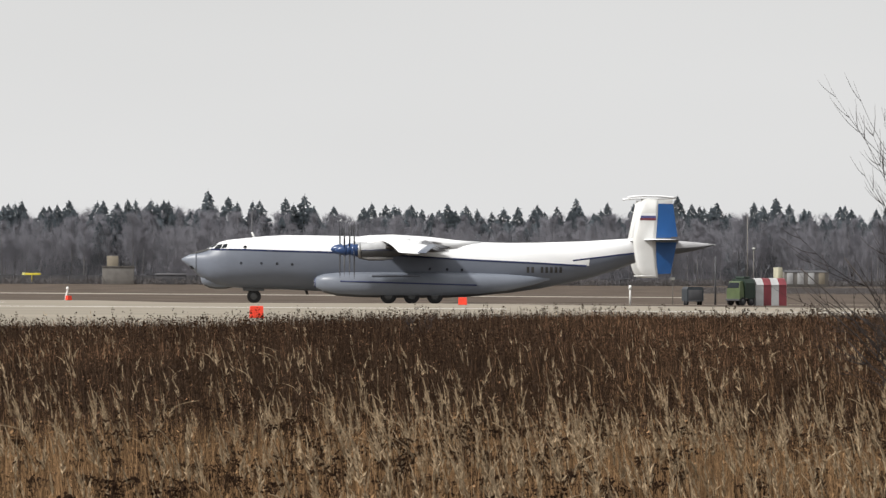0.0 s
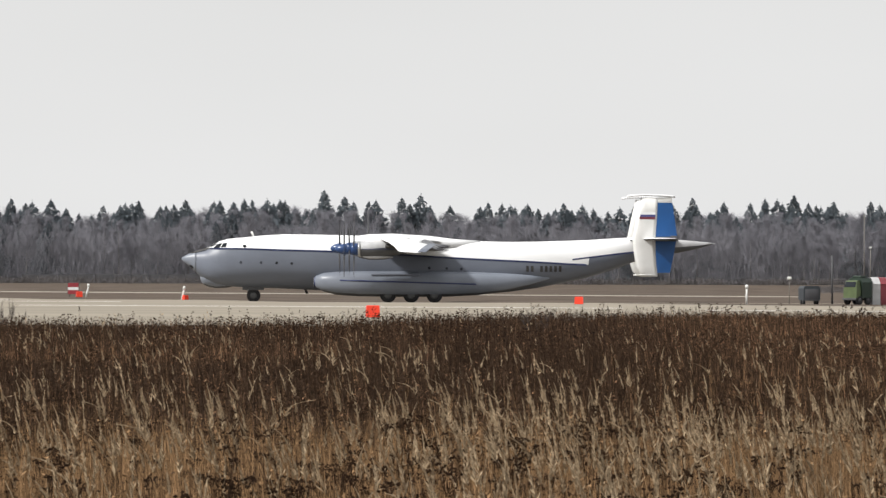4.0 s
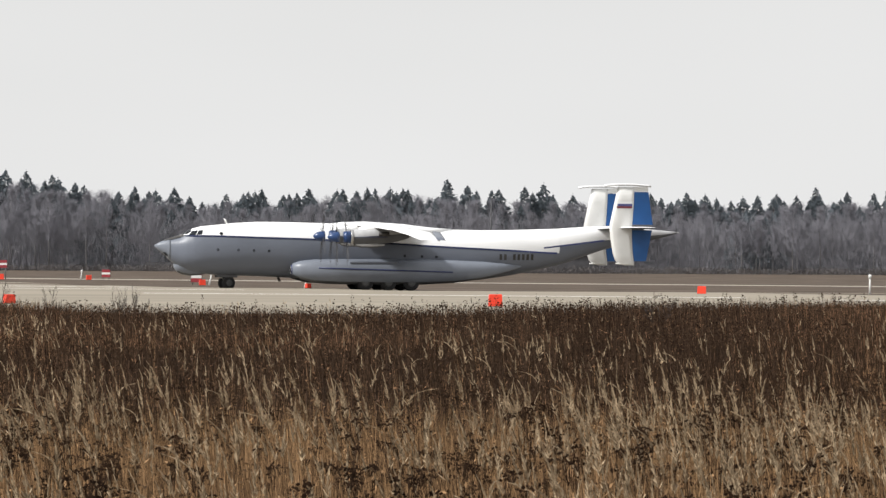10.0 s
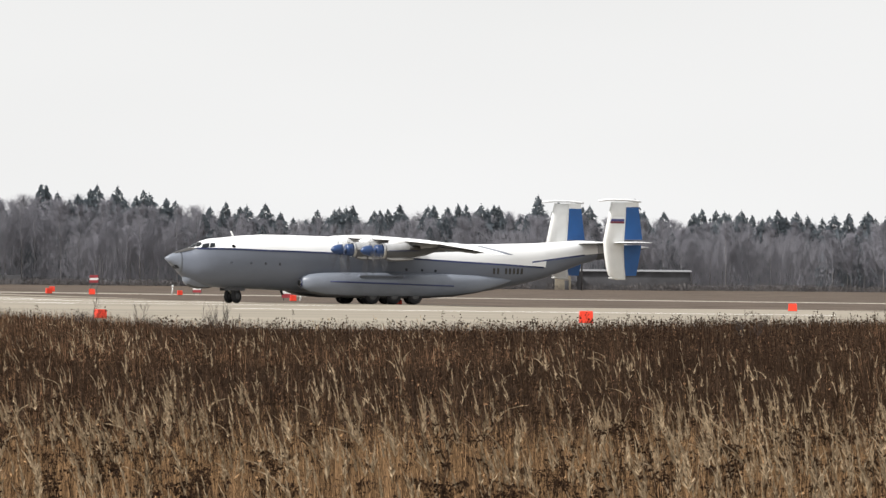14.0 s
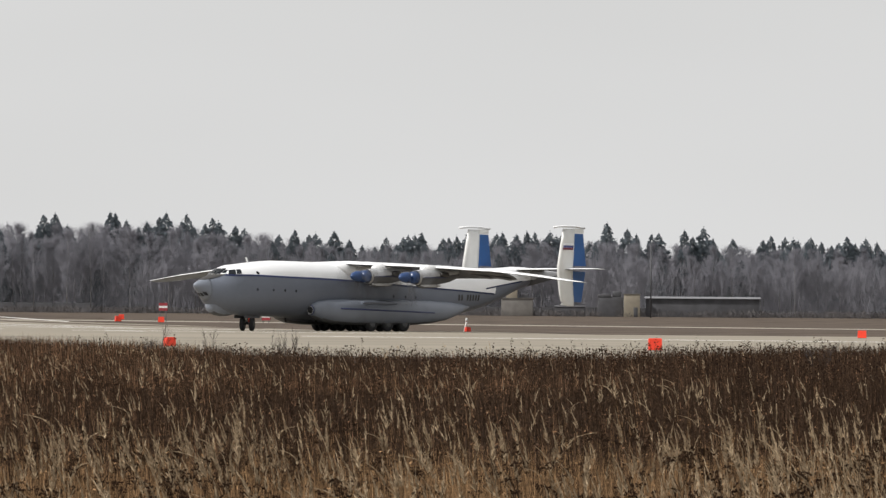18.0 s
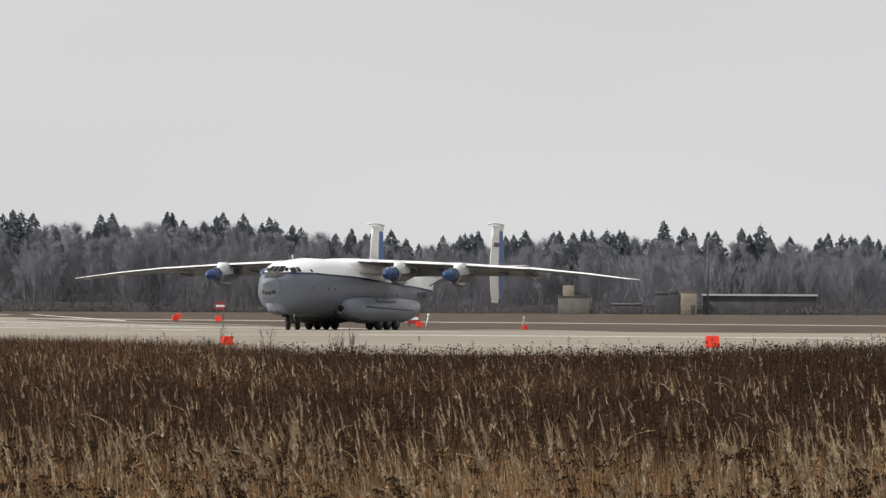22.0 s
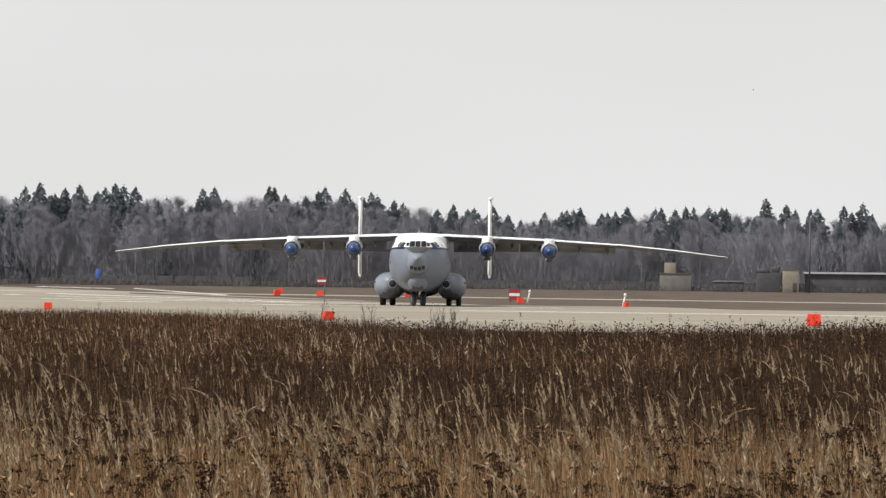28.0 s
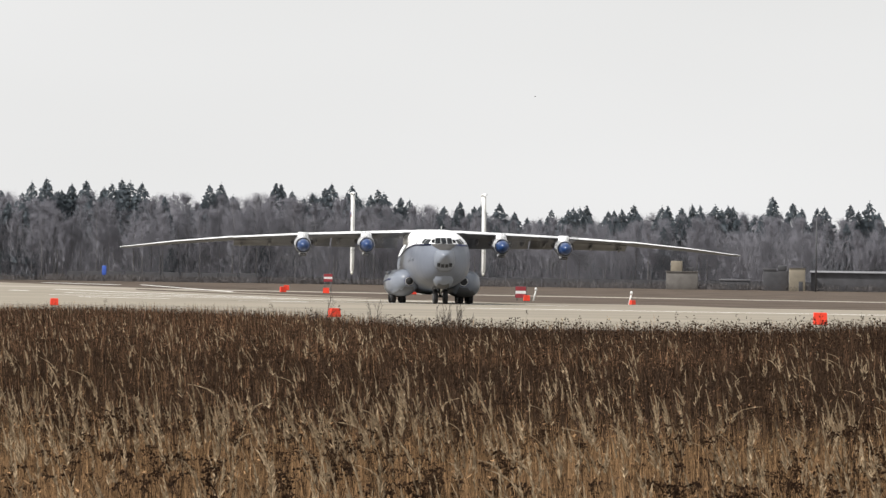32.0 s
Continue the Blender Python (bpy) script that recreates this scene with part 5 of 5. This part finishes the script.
# ---- bare bushes ----
def bush(name, label, x, y, h, spread, seed, stems_n, twig, depth=4, tilt=(0, 0), low=0.8, wide=1.4):
    r = random.Random(seed)
    t = thing(name, label, "bush", (x, y, 0), 0, "bare bushes")
    for k in range(stems_n):
        bm = bmesh.new()

        def grow(p, d, ln, rad, lvl):
            pts = [p]
            rads = [rad]
            for i in range(4):
                d = (d + Vector((r.gauss(0, 0.10), r.gauss(0, 0.10), r.gauss(0.07, 0.05)))).normalized()
                pts.append(pts[-1] + d * ln / 4)
                rads.append(rad * (1 - 0.15 * (i + 1)))
            tube(pts, rads, 5 if lvl == 0 else 4, bm)
            if lvl < depth:
                for i in range((9, 4, 1)[lvl] if lvl < 3 else 0):
                    j = r.randint(1, 4)
                    a = r.uniform(0, 6.28)
                    nd = (d + Vector((math.cos(a), math.sin(a), r.uniform(-0.1, 0.5))) * r.uniform(0.35, 0.75)).normalized()
                    grow(pts[j], nd, ln * r.uniform(0.3, 0.55), max(rads[j] * 0.6, twig), lvl + 1)
        a = 2 * math.pi * k / stems_n + r.uniform(-0.4, 0.4)
        lean = spread if k % 2 else spread * wide
        grow(Vector((math.cos(a) * 0.08, math.sin(a) * 0.08, -0.05)), Vector((math.cos(a) * lean + tilt[0], math.sin(a) * lean + tilt[1], 1)).normalized(), (h if k % 2 else h * low) * r.uniform(0.5, 0.75), twig * 3.2, 0)
        part("stem", bm, shrub_bark, t)


def tall_bush():
    """A many-stemmed bush: upright shoots, and outer stems that arch over to one side with rising twigs."""
    r = random.Random(12)
    t = thing("bare_bush", "leafless dark bush with long thin shoots beside the field", "bush", (4.62, 29.8, 0), 0, "bare bushes")

    def arc(bm, p, a0, a1, turn, length, rad, n, lvl):
        pts, rads = [p], [rad]
        for i in range(n):
            a = radians(a0 + (a1 - a0) * (i + 0.5) / n) + r.gauss(0, 0.05)
            w = radians(turn) + r.gauss(0, 0.05)
            pts.append(pts[-1] + Vector((math.sin(a) * math.cos(w), math.sin(a) * math.sin(w), math.cos(a))) * length / n)
            rads.append(rad * (1 - 0.75 * (i + 1) / n))
        tube(pts, rads, 5 if lvl == 0 else 4, bm)
        if lvl < 2:
            for k in range(13 if lvl == 0 else 3):
                i = r.randint(n * (4 if lvl == 0 else 2) // 10, n - 1)
                here = a0 + (a1 - a0) * i / n
                out = here + r.choice((-1, 1)) * r.uniform(22, 42)
                arc(bm, pts[i], out, out * 0.45 + here * 0.2, turn + r.uniform(-50, 50), length * r.uniform(0.10, 0.24) * (1 if lvl == 0 else 1.6), max(rads[i] * 0.6, 0.0028), 5, lvl + 1)

    for k in range(48):
        arching = k % 3 == 0
        a0, a1 = (r.uniform(2, 14), r.uniform(34, 52)) if arching else (r.uniform(17, 28), r.uniform(2, 10))
        bm = bmesh.new()
        arc(bm, Vector((r.gauss(0, 0.07), r.gauss(0, 0.12), -0.05)), a0, a1, 180 + r.uniform(-25, 25), r.uniform(2.1, 2.7) if arching else r.uniform(2.4, 3.25), 0.013 if arching else 0.010, 12, 0)
        part("stem", bm, shrub_bark, t)


tall_bush()
for u, d, h, sd in ((-883, 190, 1.35, 21), (-781, 200, 1.2, 22), (-660, 185, 1.4, 23), (-640, 196, 1.2, 24), (-1035, 205, 1.1, 25), (290, 165, 1.5, 26), (-905, 192, 1.1, 27), (-1010, 195, 0.95, 28)):
    bush("bare_bush", "small leafless bush on the taxiway verge", d * math.sin(u / 9000), d * math.cos(u / 9000), h * 1.2, 0.26, sd, 5, 0.006, 2)


def bird():
    t = thing("bird", "small dark bird flying over the airfield", "bird", (40, 300, 18))
    part("body", turned([(-0.11, 0.008), (-0.05, 0.035), (0.03, 0.04), (0.08, 0.02), (0.11, 0.005)], 10), dark_steel, t)
    part("tail", box(-0.18, -0.1, -0.025, 0.025, -0.005, 0.005), dark_steel, t)
    for s in (-1, 1):
        part("wing", loft([[(0.04, 0, 0.01), (-0.05, 0, 0.01), (-0.05, 0, 0.0), (0.04, 0, 0.0)], [(0.01, s * 0.1, 0.05), (-0.05, s * 0.1, 0.05), (-0.05, s * 0.1, 0.04), (0.01, s * 0.1, 0.04)], [(-0.05, s * 0.18, 0.01), (-0.07, s * 0.18, 0.01), (-0.07, s * 0.18, 0.005), (-0.05, s * 0.18, 0.005)]]), dark_steel, t)
    return t


flying_bird = bird()


# ---- what moves ----
def motions():
    walk(aircraft, [(t, pose(x, y, rise(x, y) + 0.03, 0, 0, a)) for t, x, y, a in PLANE_ROWS])
    for i, (sp, x, y, z, way) in enumerate(props):
        walk(sp, [(k / FPS, pose(x, y, z, way * (83 * k + 17 * i))) for k in range(32 * FPS + 1)])

    roll, gone = [], 0.0
    for (t, x, y, a), b in zip(PLANE_ROWS, PLANE_ROWS[1:] + [PLANE_ROWS[-1]]):
        roll.append((t, gone, b[0] - t, math.hypot(b[1] - x, b[2] - y)))
        gone += roll[-1][3]
    steer = [(0, 0), (5, 2), (7, 12), (10, 20), (14, 31), (20, 33), (24, 28), (28, 13), (32, 4)]  # seconds, degrees to port
    for o in aircraft.children:
        if o.name.startswith("nose_gear_leg"):
            walk(o, [(t, pose(20.1 - 20.1 * math.cos(radians(curve_of(steer, t))), -20.1 * math.sin(radians(curve_of(steer, t))), 0, 0, 0, curve_of(steer, t))) for t in range(33)])
    for w in [o for o in aircraft.children if o.name.startswith("wheel")]:
        x, y, r = w.location
        rows = []
        front = x > 15
        for t, before, span, step in roll:
            k = max(1, math.ceil(step / r / 1.2))
            for i in range(k if span else 1):
                a = curve_of(steer, t + span * i / k) if front else 0
                rows.append((t + span * i / k, pose(x - y * math.sin(radians(a)), y * math.cos(radians(a)), r, 0, math.degrees((before + step * i / k) / r) % 360, a)))
        walk(w, rows)
    walk(yellow_van, [(t, pose(-50.9 - 16.6 * t, 1160, rise(-50, 1160))) for t in (0, 2, 12, 32)])
    walk(flying_bird, [(t, pose(177.96 - 6.62 * t, 606.4 - 0.23 * t, 34.53 - 0.32 * t, 0, 0, 180)) for t in (0, 8, 16, 24, 32)])


motions()
